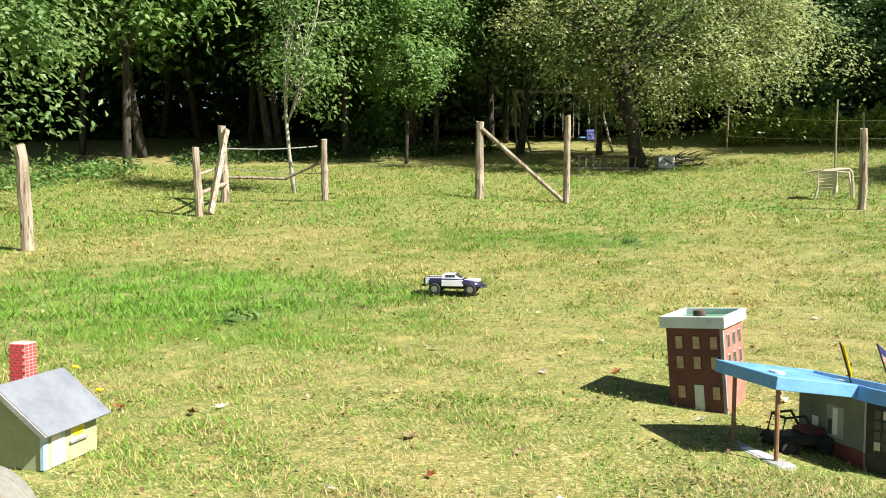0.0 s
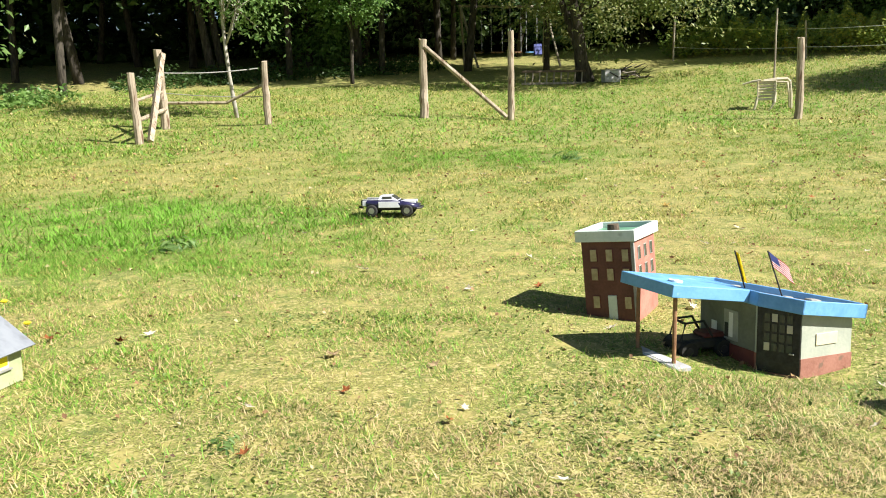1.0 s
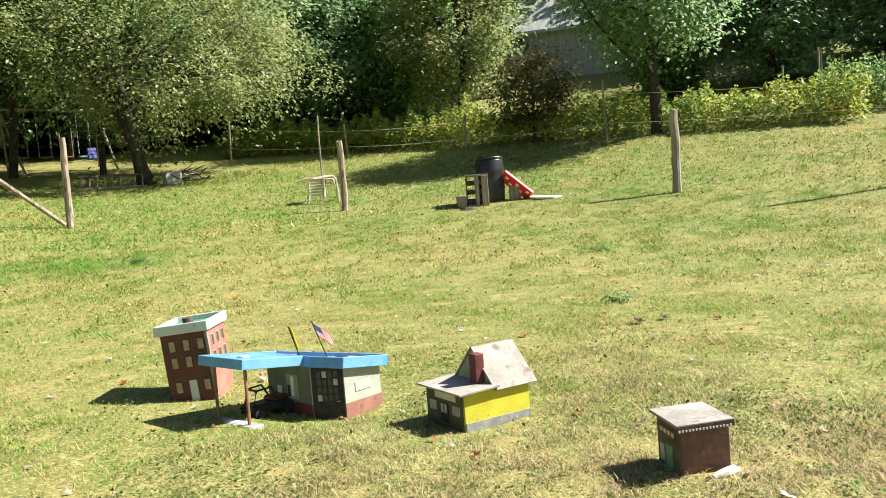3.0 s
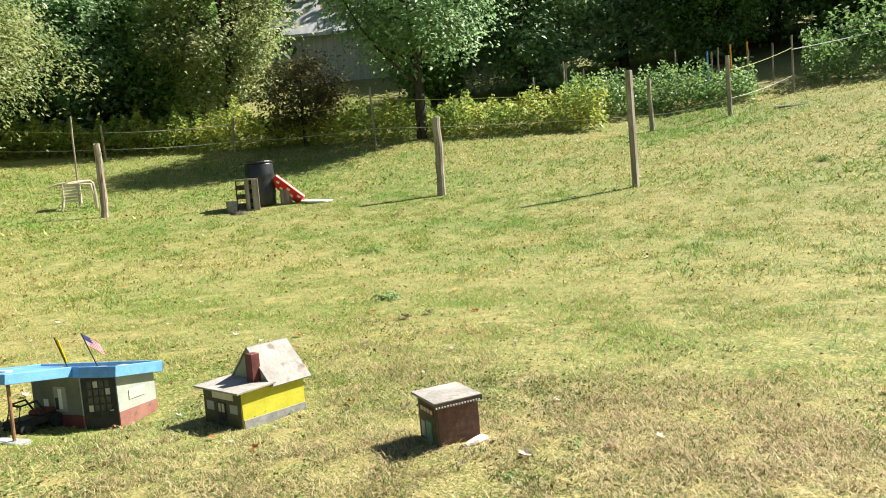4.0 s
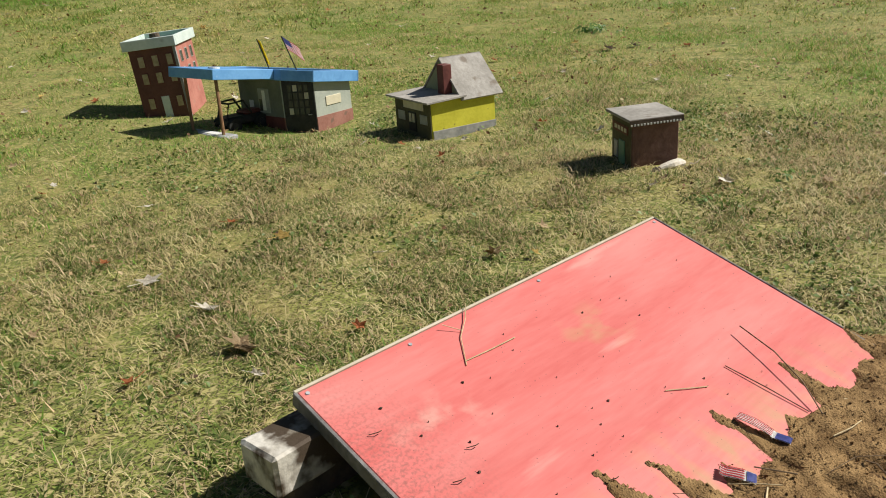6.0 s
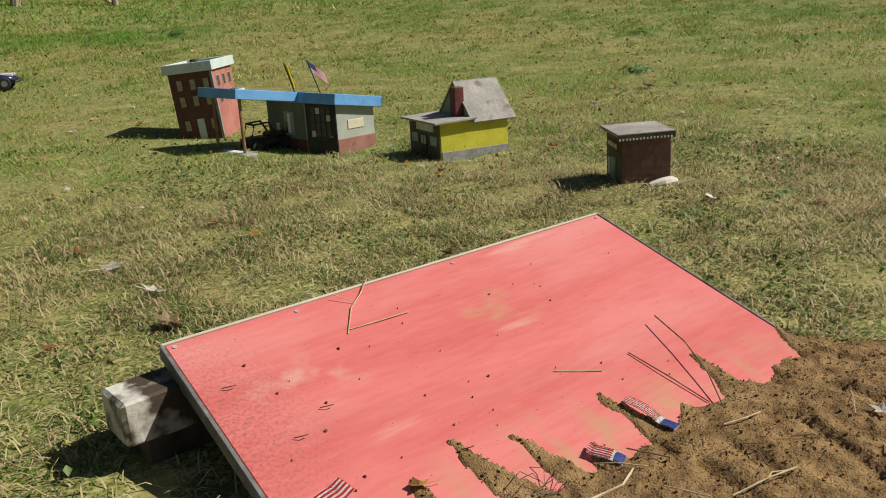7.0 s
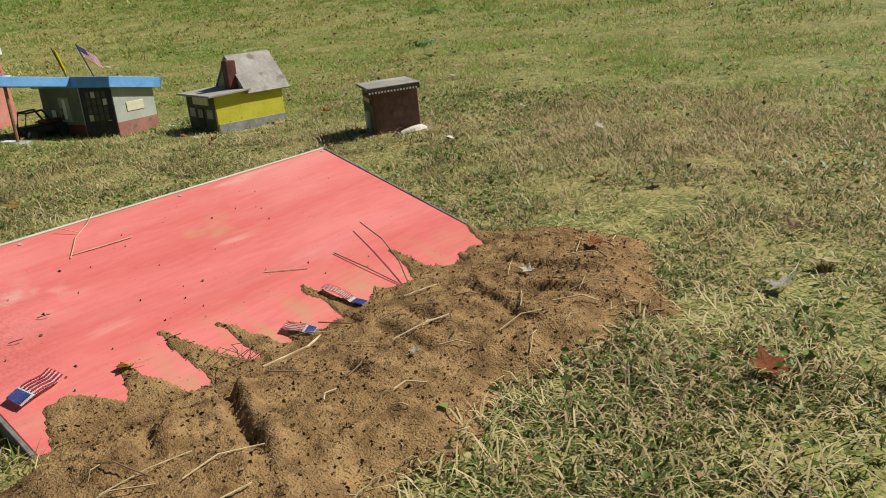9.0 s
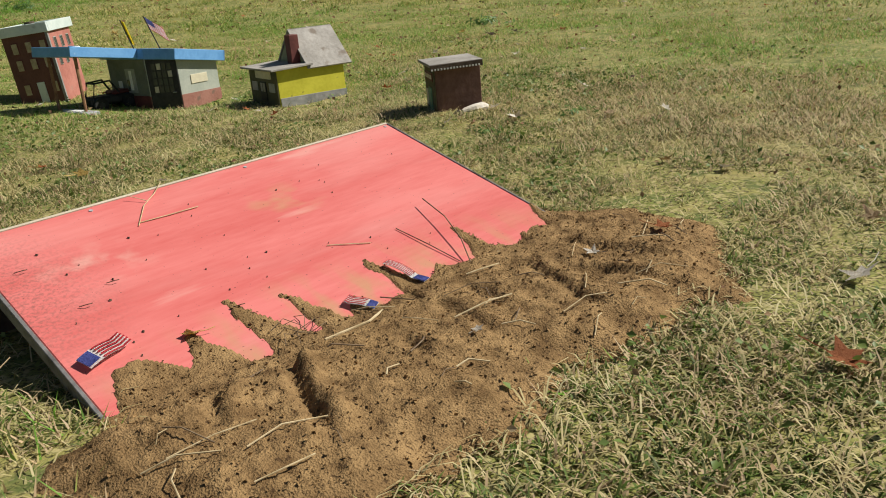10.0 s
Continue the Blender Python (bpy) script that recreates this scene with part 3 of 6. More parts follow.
# ---- paints of the toy buildings ----
M_BLUE = surf("sky blue house paint", (0.11, 0.3, 0.6), (0.17, 0.4, 0.72), 9, 0.5, 0.15, 70, (0.3, 0.5, 0.75), 0.1, 12)
# tower brick in two tones: shade put into the front, sun into the side
M_BRICKSHADE = surf("brick red paint darkened for shade", (0.1, 0.04, 0.03), (0.15, 0.06, 0.045), 10, 0.75, 0.2, 80, (0.09, 0.035, 0.028), 0.1, 20)
M_BRICKSUN = surf("salmon brick paint lightened for sun", (0.36, 0.13, 0.1), (0.46, 0.19, 0.15), 10, 0.75, 0.2, 80, (0.38, 0.2, 0.16), 0.15, 15)
M_BRICKBASE = surf("dusty brick red base paint", (0.27, 0.115, 0.085), (0.36, 0.17, 0.13), 10, 0.8, 0.2, 80, (0.2, 0.12, 0.09), 0.2, 15)
M_MINT = surf("pale grey green trim paint", (0.5, 0.58, 0.54), (0.62, 0.68, 0.64), 9, 0.6, 0.15, 60, (0.4, 0.45, 0.42), 0.15, 14)
M_GREENROOF = surf("green painted roof", (0.1, 0.24, 0.15), (0.17, 0.32, 0.21), 8, 0.55, 0.1, 60)
M_SAGE = surf("grey sage wall paint", (0.36, 0.39, 0.33), (0.45, 0.47, 0.4), 10, 0.7, 0.15, 70, (0.28, 0.29, 0.24), 0.12, 18)
M_BLACK = surf("flat black paint", (0.012, 0.012, 0.013), (0.03, 0.03, 0.03), 20, 0.55, 0.1, 80)
M_YEL = surf("chartreuse yellow paint", (0.5, 0.46, 0.03), (0.62, 0.57, 0.05), 10, 0.65, 0.15, 60, (0.3, 0.26, 0.05), 0.08, 25)
M_ROOFGREY = surf("grey weathered shingle board", (0.27, 0.25, 0.22), (0.43, 0.4, 0.36), 7, 0.85, 0.4, 60, (0.2, 0.165, 0.13), 0.3, 12)
M_STONEBASE = surf("grey painted base", (0.2, 0.2, 0.19), (0.34, 0.33, 0.31), 14, 0.85, 0.3, 50)
M_MAROON = surf("maroon paint", (0.1, 0.025, 0.022), (0.17, 0.05, 0.04), 12, 0.6, 0.2, 60)
M_BROWN = surf("red brown painted board", (0.1, 0.048, 0.034), (0.19, 0.1, 0.075), 7, 0.7, 0.25, 60, (0.24, 0.15, 0.12), 0.15, 10)
# fronts of shop and shed, darker than their other walls
M_OLIVEDARK = surf("dark olive front tone", (0.075, 0.07, 0.035), (0.13, 0.12, 0.06), 10, 0.75, 0.2, 60)
M_OLIVE = surf("sage green house paint", (0.3, 0.33, 0.19), (0.39, 0.41, 0.25), 9, 0.75, 0.12, 70)
M_CREAM = surf("cream sign paint", (0.62, 0.56, 0.4), (0.74, 0.68, 0.5), 12, 0.6, 0.1)
M_ORANGE = surf("orange window paint", (0.72, 0.3, 0.02), (0.82, 0.4, 0.05), 14, 0.5, 0.05)
M_BABYBLUE = surf("pale blue door paint", (0.35, 0.55, 0.68), (0.45, 0.64, 0.76), 12, 0.55, 0.08)
M_REDBRICK = surf("bright red brick paint", (0.55, 0.05, 0.05), (0.66, 0.1, 0.09), 20, 0.6, 0.2)
M_MORTAR = surf("pale mortar paint", (0.55, 0.35, 0.32), (0.68, 0.48, 0.44), 20, 0.8, 0.2)
M_GALV = surf("dull galvanised sheet", (0.2, 0.215, 0.25), (0.27, 0.29, 0.325), 6, 0.55, 0.1, 40, (0.17, 0.18, 0.2), 0.15, 10, metal=0.25)
M_HANGAR = surf("stained grey plastic sheet", (0.2, 0.195, 0.17), (0.29, 0.285, 0.255), 5, 0.45, 0.08, 40, (0.22, 0.17, 0.1), 0.25, 5)
M_RUST = surf("rusty stick", (0.2, 0.1, 0.05), (0.34, 0.19, 0.1), 20, 0.85, 0.3)
M_CONCRETE = surf("grey concrete", (0.3, 0.3, 0.31), (0.45, 0.45, 0.46), 15, 0.9, 0.4, 90, (0.22, 0.22, 0.22), 0.15, 25)
M_WHITE = surf("white paint", (0.72, 0.71, 0.68), (0.82, 0.81, 0.78), 12, 0.55, 0.08)
M_PLASTIC = surf("aged white resin", (0.48, 0.42, 0.31), (0.6, 0.54, 0.42), 5, 0.5, 0.08, 40, (0.25, 0.23, 0.18), 0.15, 8)
M_FLAGRED = foliage("red cloth", [(0.5, 0.025, 0.04), (0.6, 0.05, 0.07)], 20, 0.8, 0.25)
M_FLAGWHITE = foliage("white cloth", [(0.75, 0.74, 0.74), (0.82, 0.81, 0.8)], 20, 0.8, 0.25)
M_FLAGBLUE = foliage("navy cloth", [(0.05, 0.065, 0.24), (0.08, 0.1, 0.32)], 20, 0.8, 0.25)
M_YELCLOTH = surf("yellow cloth", (0.75, 0.6, 0.01), (0.85, 0.68, 0.03), 40, 0.7, 0.05)
M_RIBBONRED = surf("red ribbon", (0.5, 0.03, 0.04), (0.6, 0.06, 0.07), 40, 0.6, 0.05)
M_RIBBONBLUE = surf("navy ribbon", (0.06, 0.08, 0.3), (0.1, 0.12, 0.38), 40, 0.6, 0.05)
M_GLASSPALE = plain_glass("toy window sheet", (0.5, 0.46, 0.36), 0.15, 1.0)
M_BLACKPLASTIC = surf("black plastic", (0.012, 0.013, 0.016), (0.03, 0.031, 0.036), 8, 0.38, 0.05, 40, (0.06, 0.06, 0.06), 0.1, 10)
M_RUBBER = surf("black rubber", (0.012, 0.012, 0.012), (0.03, 0.03, 0.028), 30, 0.85, 0.3, 90)
M_CHROME = surf("grey alloy", (0.35, 0.35, 0.38), (0.5, 0.5, 0.53), 20, 0.3, 0.03, metal=0.9)
M_NAVYGLOSS = surf("glossy navy body paint", (0.012, 0.011, 0.035), (0.03, 0.028, 0.08), 8, 0.2, 0.0, spec=0.6)
M_SILVERGLOSS = surf("glossy white body paint", (0.6, 0.61, 0.66), (0.72, 0.73, 0.78), 8, 0.22, 0.0, spec=0.6)
M_ROPE = surf("white fence string", (0.62, 0.62, 0.58), (0.75, 0.75, 0.7), 20, 0.7, 0.0)
M_YROPE = surf("yellow fence string", (0.6, 0.6, 0.16), (0.7, 0.7, 0.25), 20, 0.7, 0.0)
M_TAN = surf("dry tan leaf", (0.36, 0.24, 0.12), (0.55, 0.42, 0.26), 30, 0.8, 0.3)
M_RUSSET = surf("russet leaf", (0.3, 0.08, 0.02), (0.46, 0.17, 0.06), 30, 0.75, 0.3)
M_PALELEAF = surf("pale dry leaf", (0.55, 0.48, 0.38), (0.74, 0.69, 0.6), 30, 0.8, 0.3)
M_DARKLEAF = surf("dark brown leaf", (0.05, 0.032, 0.018), (0.11, 0.07, 0.04), 30, 0.8, 0.3)
M_YLEAF = surf("yellow leaf", (0.5, 0.33, 0.08), (0.66, 0.48, 0.16), 30, 0.75, 0.3)
M_STRAW = surf("dry straw", (0.42, 0.32, 0.17), (0.62, 0.5, 0.3), 30, 0.8, 0.2)
M_TWIG = surf("brown twig", (0.13, 0.085, 0.05), (0.24, 0.17, 0.1), 30, 0.85, 0.3)


def panel(x0, x1, z0, z1, y, out=0.004, bevel=0.001):
    """A thin raised board on a wall that faces local -y."""
    return box(x0, x1, y - out, y + 0.001, z0, z1, bevel)


def side_panel(y0, y1, z0, z1, x, out=0.004, sign=1, bevel=0.001):
    """A thin raised board on a wall that faces local +x (sign 1) or -x (-1)."""
    return box(min(x - 0.001 * sign, x + out * sign), max(x - 0.001 * sign, x + out * sign), y0, y1, z0, z1, bevel)


# ---- toy gas station ----
def gas_station():
    root = thing("toy_gas_station", "painted wooden toy gas station with blue roof and canopy", "toy building", pose(1.896, 2.977, -0.055, 0, 0, 15.2))
    part("wall", prism([(0, 0), (0.27, 0), (0.27, 0.07), (-0.02, 0.53), (-0.09, 0.53), (-0.09, 0.16)], -0.07, 0.285), M_SAGE, root)
    lean = Matrix.Translation((-0.116, 0, 0.272)) @ Matrix.Rotation(radians(8.5), 4, "Y") @ Matrix.Translation((0.116, 0, -0.272))
    for v in root.children[0].data.vertices:
        if v.co.z > 0.2:
            v.co.z = 0.278 - 0.149 * (v.co.x + 0.116)
    part("base_course", prism([(-0.002, -0.003), (0.273, -0.003), (0.273, 0.072), (-0.018, 0.533), (-0.093, 0.533), (-0.093, 0.158)], -0.07, 0.055), M_BRICKBASE, root, "brick red painted base")
    # parapet of the building
    rim = [(-0.03, -0.035), (0.315, -0.035), (0.315, 0.06), (0.0, 0.56), (-0.115, 0.56), (-0.115, 0.13)]
    part("roof", prism([(-0.02, -0.02), (0.3, -0.02), (0.3, 0.055), (-0.008, 0.545), (-0.1, 0.545), (-0.1, 0.145)], 0.268, 0.295, m=lean), M_ROOFGREY, root, "grey flat roof deck")
    for (ax, ay), (bx, by) in zip(rim, rim[1:] + rim[:1]):
        d = Vector((bx - ax, by - ay, 0))
        m = lean @ Matrix.Translation((ax, ay, 0)) @ Matrix.Rotation(math.atan2(d.y, d.x), 4, "Z")
        part("fascia", box(-0.0, d.length, 0, 0.012, 0.266, 0.325, 0.002, m=m), M_BLUE, root, "blue painted fascia board")
    # canopy, rising a little to its outer edge
    can = part("canopy", bmesh.new(), M_BLUE, root, "blue painted canopy")
    tilt = Matrix.Translation((-0.116, 0, 0.272)) @ Matrix.Rotation(radians(8.5), 4, "Y")
    me = box(-0.395, 0.0, 0.185, 0.565, 0, 0.052, 0.002, m=tilt)
    me.to_mesh(can.data)
    me.free()
    part("sign_disc", tube([tilt @ Vector((-0.3, 0.3, 0.052)), tilt @ Vector((-0.3, 0.3, 0.06))], 0.03, 16), M_WHITE, can, "small round sign on the canopy")
    for y in (0.235, 0.5):
        part("canopy_post", tube([(-0.455, y, 0.0), (-0.452, y, 0.33)], 0.009, 8), M_RUST, root, "rusty brown stick")
    # corner door with panes
    a, b = Vector((0, 0, 0)), Vector((-0.09, 0.16, 0))
    d = (b - a)
    fm = Matrix.Translation(b) @ Matrix.Rotation(math.atan2(-d.y, -d.x), 4, "Z")
    ln = d.length
    door = part("door", box(0.003, ln - 0.003, -0.006, 0.002, -0.02, 0.265, 0.001, m=fm), M_BLACK, root, "black door with small panes")
    for i in range(4):
        for j in range(4):
            x = 0.03 + i * (ln - 0.06) / 4
            z = 0.075 + j * 0.042
            part("pane", box(x + 0.004, x + (ln - 0.06) / 4 - 0.004, -0.009, -0.006, z, z + 0.034, 0, m=fm), M_PANEDARK if (i * 5 + j * 3) % 7 else M_GLASSPALE, door)
    part("handle", box(ln - 0.045, ln - 0.025, -0.014, -0.007, 0.07, 0.075, 0.001, m=fm), M_CHROME, door)
    # window wall
    # darker sage and red panels carry the shade of this side
    part("front_wall", side_panel(0.168, 0.525, 0.058, 0.266, -0.09, 0.003, -1), M_SAGESHADE, root, "sage front darkened for its shaded side")
    part("front_base", side_panel(0.166, 0.527, -0.02, 0.058, -0.093, 0.003, -1), M_MAROON, root, "red base darkened for its shaded side")
    w = part("window", side_panel(0.27, 0.36, 0.075, 0.21, -0.093, 0.004, -1), M_WHITEGREY, root, "painted shop window")
    part("pane", side_panel(0.3, 0.325, 0.09, 0.2, -0.097, 0.002, -1, 0), M_WHITE, w)
    part("pane", side_panel(0.33, 0.352, 0.085, 0.15, -0.097, 0.002, -1, 0), M_PANEDARK, w)
    part("poster", side_panel(0.41, 0.445, 0.08, 0.14, -0.093, 0.003, -1), M_WHITE, root, "small white poster")
    part("poster", panel(0.075, 0.19, 0.105, 0.155, 0.0), M_CREAM, root, "cream painted name board")
    for x, y, s in ((0.0, 0.1, 0.03), (0.1, 0.06, 0.04), (-0.05, 0.36, 0.028)):
        part("roof_block", box(x, x + s * 1.4, y, y + s, 0.294, 0.318, 0.002, m=lean), M_STONEBASE, root, "small grey block on the roof")
    # island under the canopy posts
    isl = thing("pump_island", "grey wooden toy pump island on the grass", "toy kerb", pose(1.896, 2.977, -0.055, 0, 0, 15.2))
    part("block", box(-0.495, -0.415, 0.165, 0.575, -0.04, 0.035, 0.005), M_CONCRETE, isl)
    part("top_mark", box(-0.475, -0.435, 0.27, 0.42, 0.0355, 0.0375, 0), M_WHITE, isl, "white worn paint mark")


# the wall's sage with the front's shade mixed into it
M_SAGESHADE = surf("sage paint darkened for shade", (0.13, 0.14, 0.11), (0.19, 0.2, 0.16), 10, 0.7, 0.15, 70)
M_PANEDARK = plain_glass("dark toy pane", (0.06, 0.065, 0.06), 0.12, 1.0)
M_WHITEGREY = surf("grey painted glass", (0.28, 0.29, 0.26), (0.38, 0.39, 0.36), 14, 0.35, 0.05)
gas_station()


def flag(name, label, foot, lean, pole_h, wide, high, kind, seed, sway):
    """A small cloth flag on a stick; the national one has stripes and a canton as pieces of cloth."""
    root = thing(name, label, "flag", pose(*foot))
    top = Vector((lean[0], lean[1], pole_h))
    part("stick", tube([(0, 0, 0), top * 0.5, top], 0.0032, 6), M_BLACK, root)
    d = Vector((sway[0], sway[1], 0)).normalized()

    def cloth(u0, u1, v0, v1, mat, nm, off):
        bm = bmesh.new()
        k = 8
        rows = []
        for v in (v0, v1):
            rows.append([])
            for i in range(k + 1):
                u = u0 + (u1 - u0) * i / k
                p = top * (1 - v * high / pole_h) + d * u * wide + Vector((-d.y, d.x, 0)) * (0.012 * math.sin(u * 7 + v * 2) * u + off) - Vector((0, 0, 0.75 * wide * u))
                rows[-1].append(bm.verts.new(p))
        for i in range(k):
            bm.faces.new((rows[0][i], rows[0][i + 1], rows[1][i + 1], rows[1][i]))
        r = bmesh.ops.solidify(bm, geom=bm.faces[:], thickness=0.0008)
        return part(nm, bm, mat, root)

    if kind == "plain":
        cloth(0, 1, 0, 1, M_YELCLOTH, "cloth", 0)
    else:
        for s in range(13):
            cloth(0, 1, s / 13, (s + 1) / 13, M_FLAGWHITE if s % 2 else M_FLAGRED, "stripe", 0)
        for o in (-0.0012, 0.0012):
            c = cloth(0, 0.42, 0, 7 / 13, M_FLAGBLUE, "canton", o)


flag("toy_flag", "small striped national flag on a black stick", (1.866, 3.087, 0.237), (-0.055, 0.035, 0), 0.2, 0.11, 0.07, "stripes", 1, (0.97, 0.1))
flag("toy_pennant", "furled yellow flag on a black stick", (1.756, 3.187, 0.237), (-0.045, 0.03, 0), 0.19, 0.02, 0.13, "plain", 2, (0.9, -0.3))


# ---- toy vehicle under the canopy ----
def toy_buggy():
    root = thing("toy_buggy", "dark rusty toy buggy with a roll cage on the grass", "toy vehicle", pose(1.6, 3.33, -0.06, 0, 0, 8))
    part("body", box(-0.13, 0.13, -0.06, 0.06, 0.035, 0.085, 0.012), M_BLACK, root)
    part("bonnet", box(0.0, 0.13, -0.055, 0.055, 0.08, 0.105, 0.012), M_MAROON, root)
    for y in (-0.05, 0.05):
        part("roll_bar", tube([(-0.11, y, 0.08), (-0.09, y, 0.16), (-0.0, y, 0.165), (0.045, y, 0.09)], 0.006, 6), M_BLACK, root)
    part("cross_bar", tube([(-0.09, -0.05, 0.16), (-0.09, 0.05, 0.16)], 0.006, 6), M_BLACK, root)
    for x in (-0.085, 0.085):
        for y in (-0.07, 0.07):
            w = part("wheel", tube([(x, y - 0.016, 0.04), (x, y + 0.016, 0.04)], 0.04, 14), M_RUBBER, root)
            part("rim", tube([(x, y - 0.019, 0.04), (x, y + 0.019, 0.04)], 0.018, 10), M_BLACKPLASTIC, w)


toy_buggy()


# ---- toy tower ----
def tower():
    root = thing("toy_tower", "leaning brick red wooden toy apartment block with mint cornice", "toy building", Matrix.Translation((1.51, 3.877, -0.022)) @ Matrix.Rotation(radians(-4.5), 4, Vector((0.32, 0.95, 0))) @ pose(0, 0, 0, 0, 0, -38.6) @ Matrix.Scale(1.06, 4))
    W, D, H = 0.265, 0.30, 0.4
    # walls take the shaded tone, the side panel the sunlit one
    part("wall", box(-W, 0, 0, D, -0.06, H, 0.002), M_BRICKSHADE, root)
    part("side_wall", box(0, 0.005, 0.006, D - 0.002, -0.02, H - 0.01, 0.001), M_BRICKSUN, root, "salmon brick side in a sunlit tone")
    part("corner_trim", box(-0.008, 0.008, -0.006, 0.008, -0.025, H - 0.002, 0.001), M_STONEBASE, root, "grey corner strip")
    for y0, y1, x0, x1 in ((-0.022, -0.004, -W - 0.022, 0.022), (D + 0.004, D + 0.022, -W - 0.022, 0.022), (-0.004, D + 0.004, -W - 0.022, -W - 0.004), (-0.004, D + 0.004, 0.004, 0.022)):
        part("cornice", box(x0, x1, y0, y1, H - 0.015, H + 0.04, 0.002), M_MINT, root, "pale mint cornice board")
    part("roof", box(-W - 0.004, 0.004, -0.004, D + 0.004, H, H + 0.012, 0), M_GREENROOF, root, "green painted flat roof")
    part("water_tank", tube([(-0.15, 0.15, H + 0.012), (-0.15, 0.15, H + 0.05)], [0.032, 0.028], 12), M_DARKWOOD, root, "small dark roof tank")
    for row, z in enumerate((0.285, 0.19, 0.05)):
        for col in range(3):
            x = -W + 0.045 + col * 0.082
            if row == 2 and col == 1:
                d = part("door", panel(x - 0.004, x + 0.04, -0.02, 0.115, 0.0, 0.005), M_MINT, root, "pale green door")
                part("knob", box(x + 0.03, x + 0.036, -0.009, -0.004, 0.04, 0.046, 0.001), M_CHROME, d)
                continue
            w = part("window", panel(x - 0.003, x + 0.037, z - 0.003, z + 0.063, 0.0, 0.0035), M_MAROON, root, "tall tan window with dark frame")
            part("pane", panel(x + 0.001, x + 0.033, z + 0.001, z + 0.059, -0.0035, 0.0015, 0), M_TANPANE, w)
    for row, z in enumerate((0.285, 0.19)):
        for col in range(3):
            y = 0.05 + col * 0.085
            w = part("window", side_panel(y, y + 0.035, z, z + 0.065, 0.005, 0.0035), M_WHITEGREY, root, "narrow dark window")
            part("pane", side_panel(y + 0.004, y + 0.031, z + 0.004, z + 0.061, 0.0085, 0.0015, 1, 0), M_PANEDARK, w)


M_TANPANE = surf("tan painted window", (0.3, 0.24, 0.14), (0.42, 0.35, 0.22), 30, 0.4, 0.05)
tower()


# ---- toy shop ----
def shop():
    root = thing("toy_shop", "chartreuse yellow wooden toy shop with grey roofs", "toy building", pose(2.06, 2.125, 0.0, 0, 0, -3.0))
    part("wall", box(0, 0.375, 0, 0.33, -0.09, 0.148, 0.002), M_YEL, root)
    part("base_course", box(0.004, 0.378, -0.004, 0.333, -0.09, 0.008, 0.001), M_STONEBASE, root, "grey painted base strip")
    part("front_wall", box(-0.006, 0.0, 0.002, 0.328, -0.09, 0.146, 0.001), M_OLIVEDARK, root, "dark olive shop front")
    m = Matrix.Translation((0, 0, 0.146)) @ Matrix.Rotation(radians(-2), 4, "Y")
    part("porch_roof", box(-0.04, 0.19, -0.03, 0.36, 0, 0.009, 0.001, m=m), M_ROOFGREY, root, "low grey board roof")
    g = part("gable_wall", prism([(0.0, 0.148), (0.165, 0.315), (0.33, 0.148)], 0.172, 0.37, m=UPRIGHT_Y), M_OLIVE, root, "yellow green gable")
    for s, turn in ((1, 45), (-1, -45)):
        m = Matrix.Translation((0, 0.165, 0.325)) @ Matrix.Rotation(radians(turn), 4, "X")
        part("roof", box(0.165, 0.415, -0.265 if s == 1 else 0.0, 0.0 if s == 1 else 0.265, -0.009, 0.0, 0.001, m=m), M_ROOFGREY, root, "steep grey board roof")
    part("chimney", box(0.125, 0.175, 0.07, 0.125, 0.15, 0.3, 0.002), M_MAROON, root, "maroon chimney")
    part("sign", side_panel(0.06, 0.24, 0.1, 0.137, -0.006, 0.005, -1), M_CREAM, root, "cream sign board")
    d = part("door", side_panel(0.13, 0.2, -0.01, 0.085, -0.006, 0.004, -1), M_BLACK, root, "black double door")
    part("pane", side_panel(0.14, 0.16, 0.035, 0.078, -0.01, 0.002, -1, 0), M_GLASSPALE, d)
    part("pane", side_panel(0.17, 0.19, 0.035, 0.078, -0.01, 0.002, -1, 0), M_GLASSPALE, d)
    for y in (0.03, 0.235):
        part("window", side_panel(y, y + 0.065, 0.035, 0.08, -0.006, 0.003, -1), M_WHITEGREY, root, "pale painted window")
    part("vine", tube([(0.178, 0.05, 0.155), (0.19, 0.03, 0.19), (0.2, 0.03, 0.17), (0.23, 0.02, 0.165)], 0.0025, 5), M_STRAW, root, "dry stalk caught on the roof")


shop()


